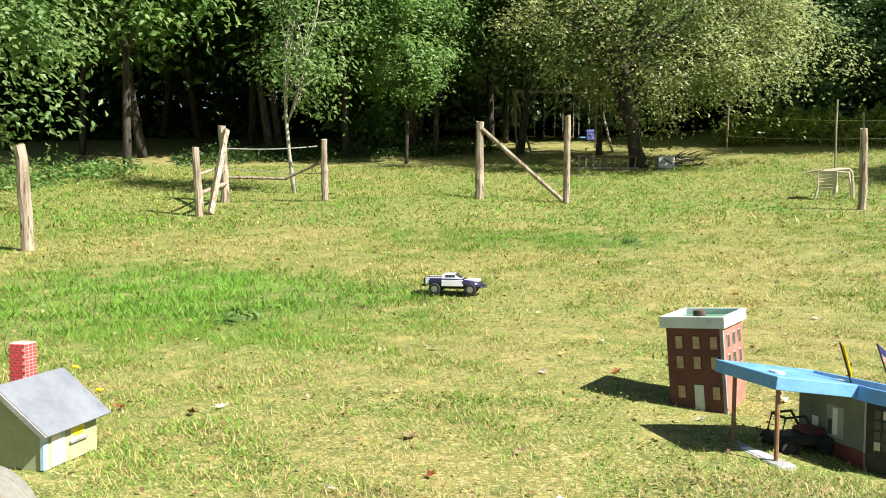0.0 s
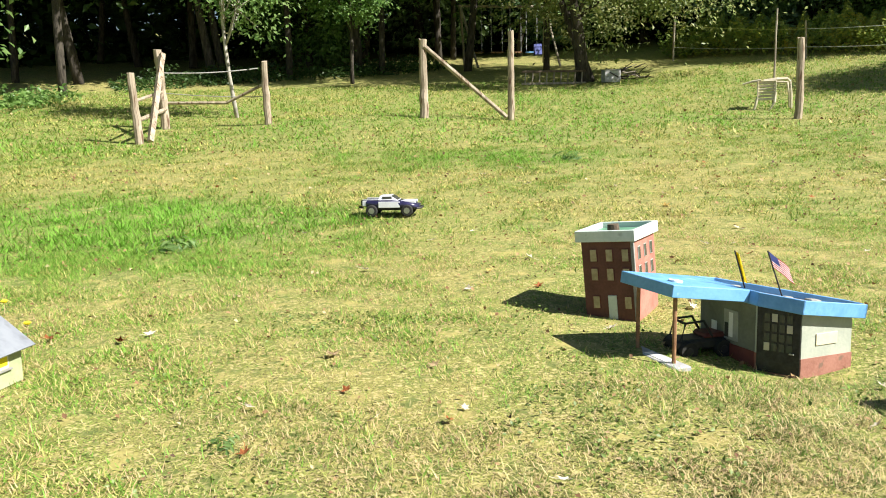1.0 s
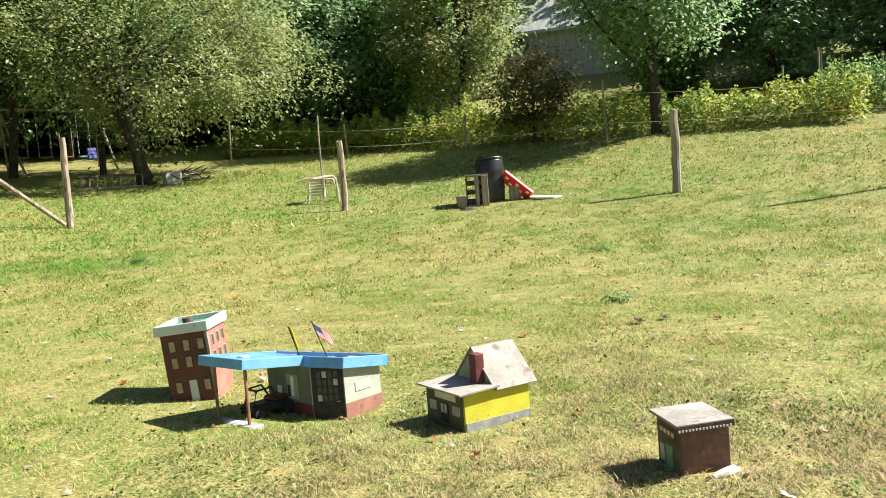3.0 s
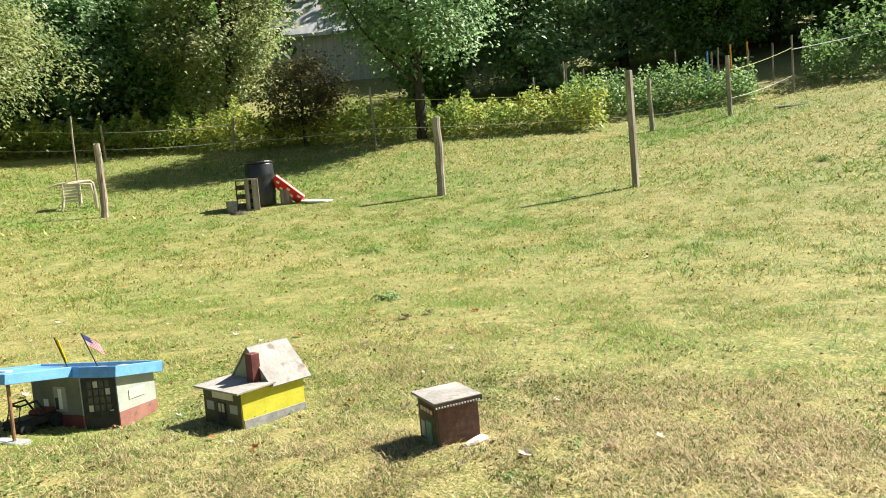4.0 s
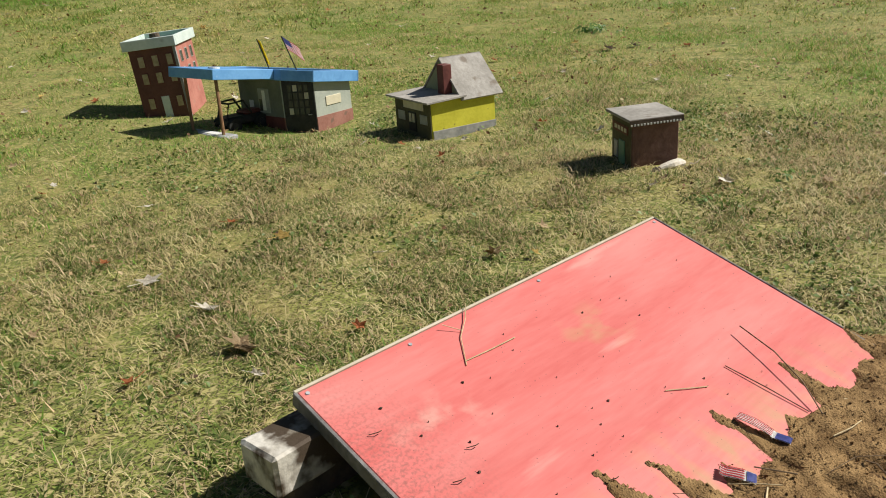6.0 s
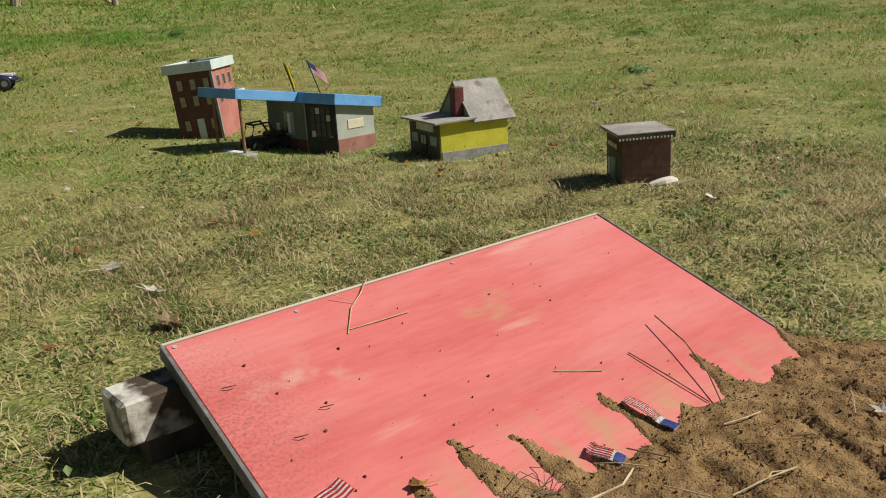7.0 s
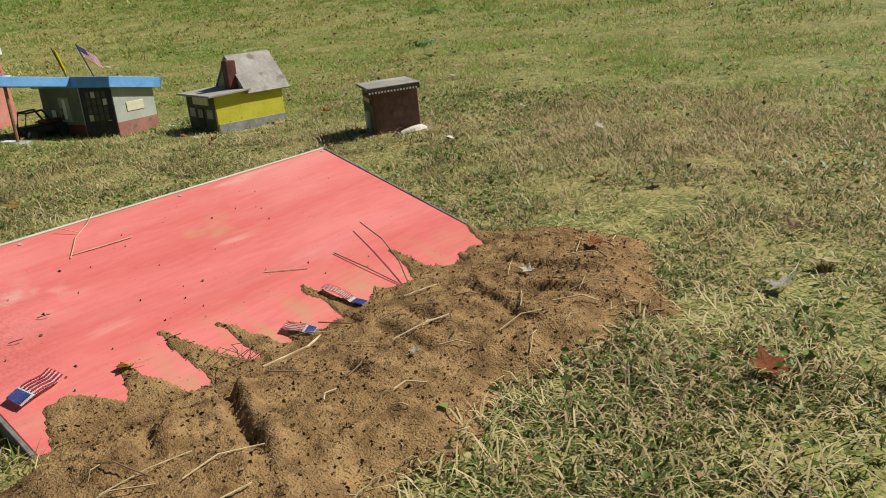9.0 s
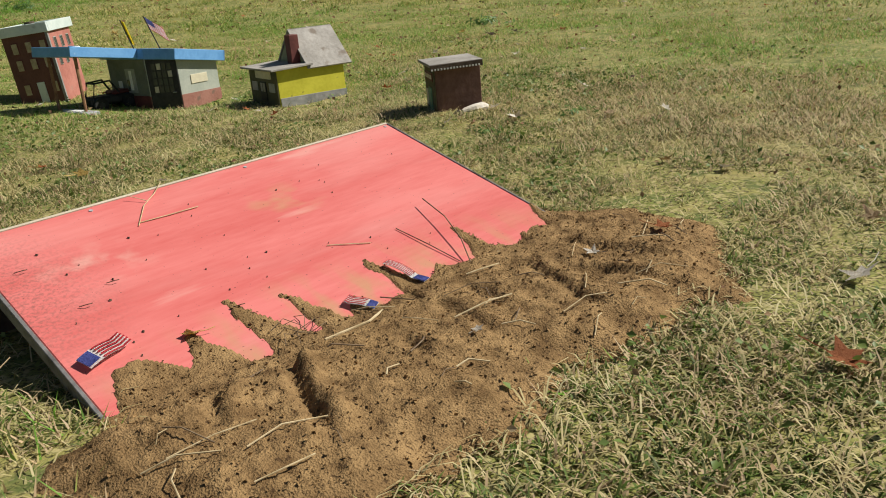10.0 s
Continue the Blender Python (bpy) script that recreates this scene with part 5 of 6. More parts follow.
def rc_truck():
    root = thing("rc_truck", "navy and white radio controlled truck on the grass", "toy truck", pose(TRUCK_X, TRUCK_Y, gzf(TRUCK_X, TRUCK_Y) + 0.006, 0, 0, -12))
    rows = ((-0.27, 0.1, 0.11, 0.15), (-0.2, 0.135, 0.085, 0.155), (-0.09, 0.125, 0.075, 0.15), (0.02, 0.125, 0.075, 0.15), (0.12, 0.135, 0.085, 0.14), (0.2, 0.125, 0.08, 0.125), (0.27, 0.09, 0.075, 0.1))
    bm = bmesh.new()
    rings = []
    for x, w, z0, z1 in rows:
        rings.append([bm.verts.new(v) for v in ((x, -w, z0), (x, -w * 1.02, z1 - 0.015), (x, -w * 0.86, z1), (x, w * 0.86, z1), (x, w * 1.02, z1 - 0.015), (x, w, z0))])
    for a, b in zip(rings, rings[1:]):
        for k in range(5):
            bm.faces.new((a[k], a[k + 1], b[k + 1], b[k]))
        bm.faces.new((a[5], a[0], b[0], b[5]))
    bm.faces.new(rings[0])
    bm.faces.new(rings[-1][::-1])
    bmesh.ops.recalc_face_normals(bm, faces=bm.faces[:])
    part("body", bm, M_NAVYGLOSS, root, smooth=True)
    bm = bmesh.new()
    lo = [bm.verts.new(v) for v in ((-0.11, -0.1, 0.148), (0.08, -0.105, 0.145), (0.08, 0.105, 0.145), (-0.11, 0.1, 0.148))]
    hi = [bm.verts.new(v) for v in ((-0.09, -0.075, 0.19), (0.0, -0.08, 0.192), (0.0, 0.08, 0.192), (-0.09, 0.075, 0.19))]
    for k in range(4):
        bm.faces.new((lo[k], lo[(k + 1) % 4], hi[(k + 1) % 4], hi[k]))
    bm.faces.new(hi)
    bmesh.ops.recalc_face_normals(bm, faces=bm.faces[:])
    cab = part("cab", bm, M_SILVERGLOSS, root, "white cab")
    part("windscreen", prism([(0.012, 0.187), (0.072, 0.15), (0.077, 0.152), (0.017, 0.189)], -0.075, 0.075, m=UPRIGHT_X), M_PANEDARK, cab)
    for s in (-1, 1):
        part("side_panel", box(-0.1, 0.1, s * 0.131 - 0.003, s * 0.131 + 0.003, 0.082, 0.138, 0.002), M_SILVERGLOSS, root, "white painted flank")
        part("side_panel", box(-0.25, -0.21, s * 0.125 - 0.003, s * 0.125 + 0.003, 0.1, 0.148, 0.002), M_SILVERGLOSS, root, "white painted flank")
        part("side_window", box(-0.07, 0.02, s * 0.094 - 0.003, s * 0.094 + 0.003, 0.155, 0.183, 0.002), M_PANEDARK, cab)
        part("stripe", box(-0.25, -0.1, s * 0.1 - 0.015, s * 0.1 + 0.015, 0.152, 0.157, 0.001), M_SILVERGLOSS, root, "white painted stripe")
        part("stripe", box(0.1, 0.24, s * 0.07 - 0.02, s * 0.07 + 0.02, 0.118, 0.142, 0.004), M_SILVERGLOSS, root, "white painted stripe")
    part("chassis", box(-0.22, 0.22, -0.05, 0.05, 0.05, 0.08, 0.004), M_BLACK, root)
    part("front_bumper", tube([(0.25, -0.1, 0.07), (0.29, -0.06, 0.075), (0.29, 0.06, 0.075), (0.25, 0.1, 0.07)], 0.01, 7), M_BLACK, root)
    part("rear_bumper", tube([(-0.25, -0.1, 0.08), (-0.29, -0.07, 0.085), (-0.29, 0.07, 0.085), (-0.25, 0.1, 0.08)], 0.008, 7), M_BLACK, root)
    for x in (-0.165, 0.165):
        part("axle", tube([(x, -0.12, 0.055), (x, 0.12, 0.055)], 0.008, 7), M_BLACK, root)
        for y in (-0.128, 0.128):
            w = part("wheel", tube([(x, y - 0.021, 0.055), (x, y - 0.012, 0.055), (x, y + 0.012, 0.055), (x, y + 0.021, 0.055)], [0.048, 0.055, 0.055, 0.048], 18), M_RUBBER, root)
            part("rim", tube([(x, y - 0.023, 0.055), (x, y + 0.023, 0.055)], 0.028, 12), M_CHROME, w)


rc_truck()


# ---- gates, strings and far fence ----
rail((1.5, 16.8, gzf(1.5, 16.8) + 1.42), (3.12, 16.6, gzf(3.1, 16.6) + 0.06), 0.045, "slanting weathered brace between two gate posts", "gate_brace", M_POST, 91)
rail(up(-3.72, 15.8, 0.02), up(-3.72, 17.3, 1.5), 0.065, "pale sawn board leaning between fence posts", "gate_board", M_POST, 90, 0, 4)
rail(up(-3.9, 15.65, 0.42), up(-3.75, 17.4, 0.4), 0.04, "grey pole rail between fence posts", seed=92)
rail(up(-3.9, 15.65, 0.78), up(-3.8, 17.4, 0.75), 0.03, "thin pole rail between fence posts", seed=93)
rail(up(-3.7, 17.4, 0.52), up(-2.5, 17.15, 0.48), 0.032, "bent pole rail between fence posts", seed=94)
rail(up(-2.5, 17.15, 0.48), up(-1.66, 16.9, 0.82), 0.03, "bent pole rail between fence posts", seed=95)
rail(up(-3.75, 17.4, 1.12), up(-2.0, 18.6, 1.05), 0.012, "fence wire between posts", "fence_wire", M_STONEBASE, 96, 0.04, 5)
rail(up(-3.75, 17.4, 0.72), up(-1.68, 16.95, 0.55), 0.008, "fence wire between posts", "fence_wire", M_STONEBASE, 97, 0.03, 5)
back = ((10.8, 27.6, 1.5), (13.6, 24.1, 1.1), (16.1, 20.75, 1.15), (17.95, 16.3, 1.75), (20.72, 8.67, 1.4), (21.5, 6.84, 1.5), (24.5, 6.1, 1.6))
for k, (x, y, h) in enumerate(back):
    if k not in (4, 5):
        post(x, y, h, 0.035 if k < 6 else 0.03, (random.Random(k).uniform(-0.08, 0.08), 0), "thin grey fence stake by the hedge", M_WEATHERED, 200 + k, group="thin fence stakes", name="fence_stake")
for (ax, ay, ah), (bx, by, bh) in zip(back, back[1:]):
    for f, mat, lab in ((0.3, M_ROPE, "white electric fence string"), (0.78, M_YROPE if ax > 15 or ax < 13 else M_ROPE, "yellow electric fence string")):
        rail(up(ax, ay, ah * f), up(bx, by, bh * f), 0.006, lab, "fence_string", mat, 98, 0.06, 5)
rail(up(24.5, 6.1, 1.2), up(30, 2.0, 1.2), 0.012, "white electric fence string", "fence_string", M_ROPE, 98, 0.06, 5)
post(8.9, 16.9, 2.0, 0.02, (0.02, 0), "thin grey metal stake on the lawn", M_WEATHERED, 230, name="thin_stake")
stakes = random.Random(77)
for x, y in ((23.0, 12.6), (23.6, 12.3), (24.2, 11.4), (25.3, 9.9), (26.0, 9.0), (25.2, 8.5), (26.4, 8.0), (26.9, 7.4), (24.4, 13.4), (22.6, 13.5)):
    post(x, y, stakes.uniform(1.1, 1.7), 0.028, (stakes.uniform(-0.12, 0.12), 0), "grey garden stake among weeds", M_WEATHERED, int(x * 10), group="garden stakes", name="garden_stake")
for x, y in ((26.6, 8.6), (27.0, 8.2)):
    post(x, y, 1.3, 0.03, (0.03, 0), "orange garden stake among weeds", M_ORANGE, int(x * 10), group="garden stakes", name="garden_stake")
post(26.2, 9.2, 1.2, 0.03, (0, 0), "blue garden stake among weeds", M_BLUE, 5, group="garden stakes", name="garden_stake")


def old_gate():
    x, y = 16.75, 0.85
    post(x, y, 1.7, 0.115, (0.2, 0.02), "thick leaning old gate post with rough bark", M_WEATHERED, 240, name="gate_post")
    post(x + 0.75, y - 0.15, 1.9, 0.09, (-0.02, 0), "grey wooden gate post", M_WEATHERED, 241, name="gate_post")
    rail(up(x + 0.3, y - 0.05, 2.05), up(x + 0.95, y - 0.25, 0.85), 0.035, "grey pole brace of an old gate", "gate_brace", M_WEATHERED, 242)
    rail(up(x + 0.1, y - 0.05, 1.0), up(x + 1.8, y - 0.45, 0.9), 0.05, "grey pole rail of an old gate", "gate_rail", M_WEATHERED, 243)
    rail(up(x + 0.2, y - 0.4, 0.06), up(x + 2.0, y - 1.0, 0.06), 0.06, "grey pole lying on the grass", "ground_pole", M_WEATHERED, 244)


old_gate()
lone("white_plank", box(-0.42, 0.42, -0.07, 0.07, 0, 0.03, 0.004), M_WHITE, "white plank lying on the grass", "plank", at(22.28, 5.51, -60, 1, 0.0))


def branch(x, y, s, seed, label):
    root = thing("fallen_branch", label, "branch", at(x, y, seed * 37 % 360, s))
    rng, r = random.Random(seed), np.random.default_rng(seed)
    bm = bmesh.new()
    pts = []
    for k in range(4):
        p = limb(bm, (0, 0, 0.03), (rng.uniform(-0.8, 0.8), rng.uniform(-0.5, 0.5), rng.uniform(0.05, 0.3)), 0.015, 0.004, rng, 0.2, 4, 5)
        pts += [np.array(q) for q in p[2:]]
    part("twig", bm, M_BARK, root)
    c = np.array(pts)[r.integers(0, len(pts), 260)] + r.normal(size=(260, 3)) * 0.13
    c[:, 2] = np.abs(c[:, 2]) * 0.8 + 0.02
    ob = new("leaves", leaf_mesh("leaves", c, r.uniform(0.06, 0.14, 260), L_MAPLE, seed))
    ob.parent = root


branch(17.1, 1.5, 0.6, 3, "fallen leafy branch on the grass")
branch(14.9, 2.9, 0.35, 4, "small fallen leafy twig on the grass")
branch(16.2, 2.1, 0.35, 5, "small fallen leafy twig on the grass")


# ---- barrel, crate and scrap ----
def barrel():
    root = thing("barrel", "black plastic barrel standing on the lawn", "barrel", at(10.42, 12.41, 0, 1, -0.02))
    prof = [(0.0, 0.27), (0.05, 0.285), (0.25, 0.295), (0.29, 0.305), (0.33, 0.295), (0.45, 0.3), (0.58, 0.295), (0.62, 0.305), (0.66, 0.295), (0.84, 0.285), (0.88, 0.27)]
    part("body", tube([(0, 0, z) for z, _ in prof], [r for _, r in prof], 28), M_BLACKPLASTIC, root, smooth=True)
    part("rim", tube([(0, 0, 0.875), (0, 0, 0.9), (0, 0, 0.915)], [0.285, 0.29, 0.28], 28), M_BLACKPLASTIC, root)
    part("lid", tube([(0, 0, 0.91), (0, 0, 0.925)], [0.25, 0.25], 28), M_BLACK, root)


def crate():
    root = thing("wooden_crate", "grey weathered open wooden crate on end", "crate", at(9.97, 12.27, -38, 1, -0.02) @ Matrix.Diagonal((0.76, 1, 1, 1)))
    part("side_board", box(-0.29, -0.26, -0.17, 0.17, 0, 0.6, 0.004), M_DARKWOOD, root)
    part("side_board", box(0.26, 0.29, -0.17, 0.17, 0, 0.6, 0.004), M_WEATHERED, root)
    part("top_board", box(-0.3, 0.3, -0.17, 0.17, 0.6, 0.63, 0.004), M_WEATHERED, root)
    part("bottom_board", box(-0.26, 0.26, -0.17, 0.17, 0.0, 0.03, 0.004), M_WEATHERED, root)
    for z in (0.12, 0.3, 0.48):
        part("back_slat", box(-0.26, 0.26, 0.14, 0.165, z - 0.06, z + 0.04, 0.003), M_WEATHERED, root)
    part("front_slat", box(0.12, 0.285, -0.195, -0.171, 0, 0.6, 0.004), M_WEATHERED, root)
    part("middle_board", box(-0.06, 0.05, -0.16, -0.13, 0.03, 0.6, 0.004), M_WEATHERED, root)


def bucket():
    root = thing("bucket", "small grey bucket beside the crate", "bucket", at(9.64, 12.36, 0, 0.85, -0.01))
    part("pail", tube([(0, 0, 0), (0, 0, 0.26)], [0.11, 0.14], 18), M_STONEBASE, root)
    part("rim", tube([(0, 0, 0.255), (0, 0, 0.275)], [0.148, 0.148], 18), M_CONCRETE, root)
    lone("flat_stone", tube([(0, 0, 0), (0, 0, 0.05)], [0.2, 0.14], 9, None, 0.15, random.Random(3)), M_DARKWOOD, "dark flat stone on the lawn", "stone", at(9.54, 12.02, 0, 1, -0.01))


def red_panel():
    root = thing("red_slide", "red plastic panel with white spots leaning on the barrel", "panel", Matrix.Translation((10.95, 11.83, gzf(10.95, 11.83) + 0.03)) @ Matrix.Rotation(radians(145), 4, "Z") @ Matrix.Rotation(radians(-42), 4, "Y") @ Matrix.Rotation(radians(38), 4, "X"))
    part("sheet", box(0, 0.72, -0.13, 0.13, 0, 0.03, 0.01), M_REDPLASTIC, root)
    for s in (-1, 1):
        part("edge_rail", box(0, 0.72, s * 0.13 - 0.015, s * 0.13 + 0.015, 0, 0.06, 0.008), M_REDPLASTIC, root)
    for k, (u, v) in enumerate(((0.1, 0.06), (0.22, -0.05), (0.35, 0.05), (0.47, -0.06), (0.6, 0.03))):
        part("spot", box(u - 0.035, u + 0.035, v - 0.03, v + 0.03, -0.004, 0.034, 0), M_WHITE, root)
    lone("white_board", tube([(0, 0, 0), (0, 0, 0.03)], [0.34, 0.34], 20), M_WHITE, "round white board lying on the grass", "board", at(11.19, 11.61, 0, 1, -0.01) @ Matrix.Rotation(radians(4), 4, "X"))
    lone("wooden_block", box(-0.07, 0.07, -0.1, 0.1, 0, 0.3, 0.005), M_WEATHERED, "short wooden block beside the barrel", "block", at(10.77, 12.07, 20, 1, -0.01))


M_REDPLASTIC = surf("bright red plastic", (0.62, 0.03, 0.03), (0.72, 0.06, 0.05), 6, 0.35, 0.03)
barrel()
crate()
bucket()
red_panel()


def lawn_chair():
    root = thing("lawn_chair", "cream resin garden chair tipped over on the lawn", "chair", at(8.48, 16.39, -27.8, 1, 0.0))
    for k in range(6):
        z = 0.2 + k * 0.067
        part("back_slat", box(-0.16, 0.17, 0.0 + k * 0.012, 0.022 + k * 0.012, z, z + 0.05, 0.006), M_PLASTIC, root)
    for x in (-0.175, 0.17):
        part("back_rim", box(x, x + 0.025, -0.005, 0.09, 0.17, 0.6, 0.006), M_PLASTIC, root)
    part("seat", box(-0.17, 0.2, 0.05, 0.46, 0.575, 0.605, 0.01), M_PLASTIC, root)
    part("leg", tube([(0.18, 0.03, 0.36), (0.17, 0.0, 0.16), (0.07, -0.03, -0.02)], [0.03, 0.03, 0.02], 7), M_PLASTIC, root)
    part("leg", tube([(-0.16, 0.03, 0.26), (-0.19, 0.0, 0.12), (-0.23, 0.0, -0.02)], [0.03, 0.03, 0.02], 7), M_PLASTIC, root)
    part("leg", tube([(-0.1, 0.06, 0.61), (-0.28, 0.06, 0.59), (-0.46, 0.05, 0.54)], [0.03, 0.024, 0.018], 7), M_PLASTIC, root)
    part("armrest", tube([(-0.05, 0.1, 0.59), (0.2, 0.13, 0.62), (0.4, 0.18, 0.63), (0.45, 0.2, 0.58), (0.48, 0.25, 0.3), (0.49, 0.3, -0.02)], [0.04, 0.04, 0.03, 0.028, 0.03, 0.026], 7), M_PLASTIC, root)
    part("armrest", tube([(0.18, 0.46, 0.585), (0.4, 0.46, 0.57), (0.45, 0.45, 0.3), (0.46, 0.44, 0.0)], [0.026, 0.026, 0.026, 0.022], 7), M_PLASTIC, root)
    part("back_rail", box(0.44, 0.7, 0.26, 0.5, 0.0, 0.035, 0.012), M_PLASTIC, root)


lawn_chair()


# ---- swing set, ladder and brush under the trees ----
def swing_set():
    z = gzf(5.3, 29.5)
    root = thing("swing_set", "metal frame swing set under the trees", "swing set", pose(5.35, 29.5, z, 0, 0, 8))
    for x in (-1.55, 1.55):
        for y in (-0.85, 0.85):
            part("leg", tube([(x, 0, 2.1), (x + (0.25 if x > 0 else 0.35), y, -0.05)], 0.04, 7), M_WEATHERED, root)
    part("top_beam", tube([(-1.65, 0, 2.1), (1.65, 0, 2.1)], 0.045, 8), M_WEATHERED, root)
    for k, x in enumerate((-1.0, -0.25, 0.45, 1.05)):
        sw = part("swing", box(x - 0.22, x + 0.22, -0.09, 0.09, 0.5, 0.54, 0.006), M_BLUE if k == 3 else M_RUST, root, "hanging swing seat")
        for s in (-0.2, 0.2):
            part("chain", tube([(x + s, 0, 0.52), (x + s, 0, 2.1)], 0.014, 5), M_CONCRETE, sw)
    part("slide", box(1.0, 1.3, -0.5, -0.4, 0.3, 0.7, 0.02, m=Matrix.Rotation(radians(-12), 4, "X")), M_RIBBONBLUE, root, "blue plastic slide seat")


swing_set()


def ladder():
    x, y = 5.75, 23.6
    root = thing("wooden_ladder", "old wooden ladder lying on its side under the apple tree", "ladder", at(x, y, 4, 1, 0.02))
    for z in (0.0, 0.34):
        part("side_rail", box(-0.95, 0.95, -0.025, 0.025, z, z + 0.06, 0.005), M_DARKWOOD if z else M_WEATHERED, root)
    for k in range(9):
        part("rung", tube([(-0.85 + k * 0.21, 0, 0.03), (-0.82 + k * 0.21, 0.0, 0.37)], 0.02, 6), M_WEATHERED, root)


ladder()
lone("concrete_block", box(-0.24, 0.24, -0.14, 0.14, 0, 0.36, 0.01), M_CONCRETE, "grey concrete block against the apple tree", "block", at(7.4, 23.5, 5))


def brush_pile():
    root = thing("brush_pile", "heap of cut branches beside the apple tree", "brush", at(8.05, 23.75))
    rng = random.Random(66)
    for k in range(26):
        a = (rng.uniform(-0.5, 0.5), rng.uniform(-0.4, 0.4), rng.uniform(0.02, 0.35))
        b = (a[0] + rng.uniform(-0.7, 0.8), a[1] + rng.uniform(-0.5, 0.5), a[2] + rng.uniform(-0.02, 0.2))
        bm = bmesh.new()
        limb(bm, a, b, rng.uniform(0.012, 0.035), 0.008, rng, 0.12, 4, 5)
        part("cut_branch", bm, M_BARK if k % 3 else M_WEATHERED, root)


brush_pile()


# ---- a dark parked car and a pale house behind the trees ----
def parked_car():
    root = thing("parked_car", "dark parked car behind the hedge", "car", at(19.2, 29.5, -42))
    part("body", prism([(-2.1, 0.35), (2.1, 0.35), (2.15, 0.75), (1.2, 0.95), (0.6, 1.4), (-1.2, 1.42), (-1.9, 0.95), (-2.15, 0.85)], -0.85, 0.85, m=UPRIGHT_X), M_BLACKPLASTIC, root)
    part("window", prism([(-1.1, 1.0), (0.9, 1.0), (0.55, 1.33), (-1.0, 1.34)], -0.87, 0.87, m=UPRIGHT_X), M_GLASSGREY, root)
    for x in (-1.3, 1.35):
        for y in (-0.8, 0.8):
            part("wheel", tube([(x, y - 0.1, 0.32), (x, y + 0.1, 0.32)], 0.32, 16), M_RUBBER, root)


def far_house():
    root = thing("far_house", "pale clapboard house behind the trees", "house", pose(40.5, 22.0, 5.2, 0, 0, -62))
    part("wall", box(-4.5, 4.5, 0, 7, -1.5, 4.6, 0.02), M_WHITE, root)
    for k in range(24):
        part("clapboard", box(-4.5, 4.5, -0.03, 0.0, -1.4 + k * 0.25, -1.17 + k * 0.25, 0.005), M_WHITE, root)
    part("roof", prism([(-0.5, 4.4), (3.5, 7.4), (7.5, 4.4), (7.5, 4.6), (3.5, 7.6), (-0.5, 4.6)], -4.9, 4.9, m=UPRIGHT_Y), M_STONEBASE, root)
    for x in (-2.6, 0.2, 2.6):
        w = part("window", box(x - 0.45, x + 0.45, -0.06, -0.03, 1.4, 2.9, 0.01), M_WHITE, root)
        part("pane", box(x - 0.38, x + 0.38, -0.07, -0.06, 1.47, 2.83, 0), M_DARKGLASS, w)


parked_car()
far_house()


# ---- fallen leaves ----
def leaf_shape(lobes, seed):
    """A curled dry leaf with lobes and a stalk."""
    rng = random.Random(seed)
    bm = bmesh.new()
    n = lobes * 2
    c = bm.verts.new((0, 0, 0.0))
    ring = []
    for k in range(n):
        a = 2 * math.pi * k / n
        r = (1.0 if k % 2 == 0 else 0.5) * rng.uniform(0.75, 1.1) * (0.75 if k in (n // 2, n // 2 + 1) else 1)
        x, y = r * math.cos(a), 0.8 * r * math.sin(a)
        ring.append(bm.verts.new((x, y, 0.25 * r * r * rng.uniform(0.3, 1.4) + 0.1 * abs(y))))
    for k in range(n):
        bm.faces.new((c, ring[k], ring[(k + 1) % n]))
    bmesh.ops.solidify(bm, geom=bm.faces[:], thickness=0.02)
    tube([(-0.5, 0, 0.08), (-1.0, 0.05, 0.12), (-1.5, 0.0, 0.25)], 0.025, 4, bm)
    return bm


LEAF_MATS = (M_TAN, M_RUSSET, M_PALELEAF, M_DARKLEAF, M_YLEAF)
LEAF_NAMES = ("curled tan dry leaf on the grass", "russet dry leaf on the grass", "pale bleached dry leaf on the grass", "dark brown shrivelled leaf on the grass", "yellow fallen leaf on the grass")
LEAF_MESHES = [[mesh_of("fallen_leaf", leaf_shape(5 + v, 300 + v * 7 + k), mat) for v in range(2)] for k, mat in enumerate(LEAF_MATS)]


def leaf(x, y, size, k, seed, z=None, tilt=25):
    rng = random.Random(seed)
    ob = new("fallen_leaf", LEAF_MESHES[k][seed % 2])
    zz = gzf(x, y) + 0.018 if z is None else z
    ob.matrix_world = pose(x, y, zz, rng.uniform(-tilt, tilt), rng.uniform(-tilt, tilt), rng.uniform(0, 360)) @ Matrix.Scale(size, 4)
    tagged(ob, LEAF_NAMES[k], "leaf", "fallen leaves")


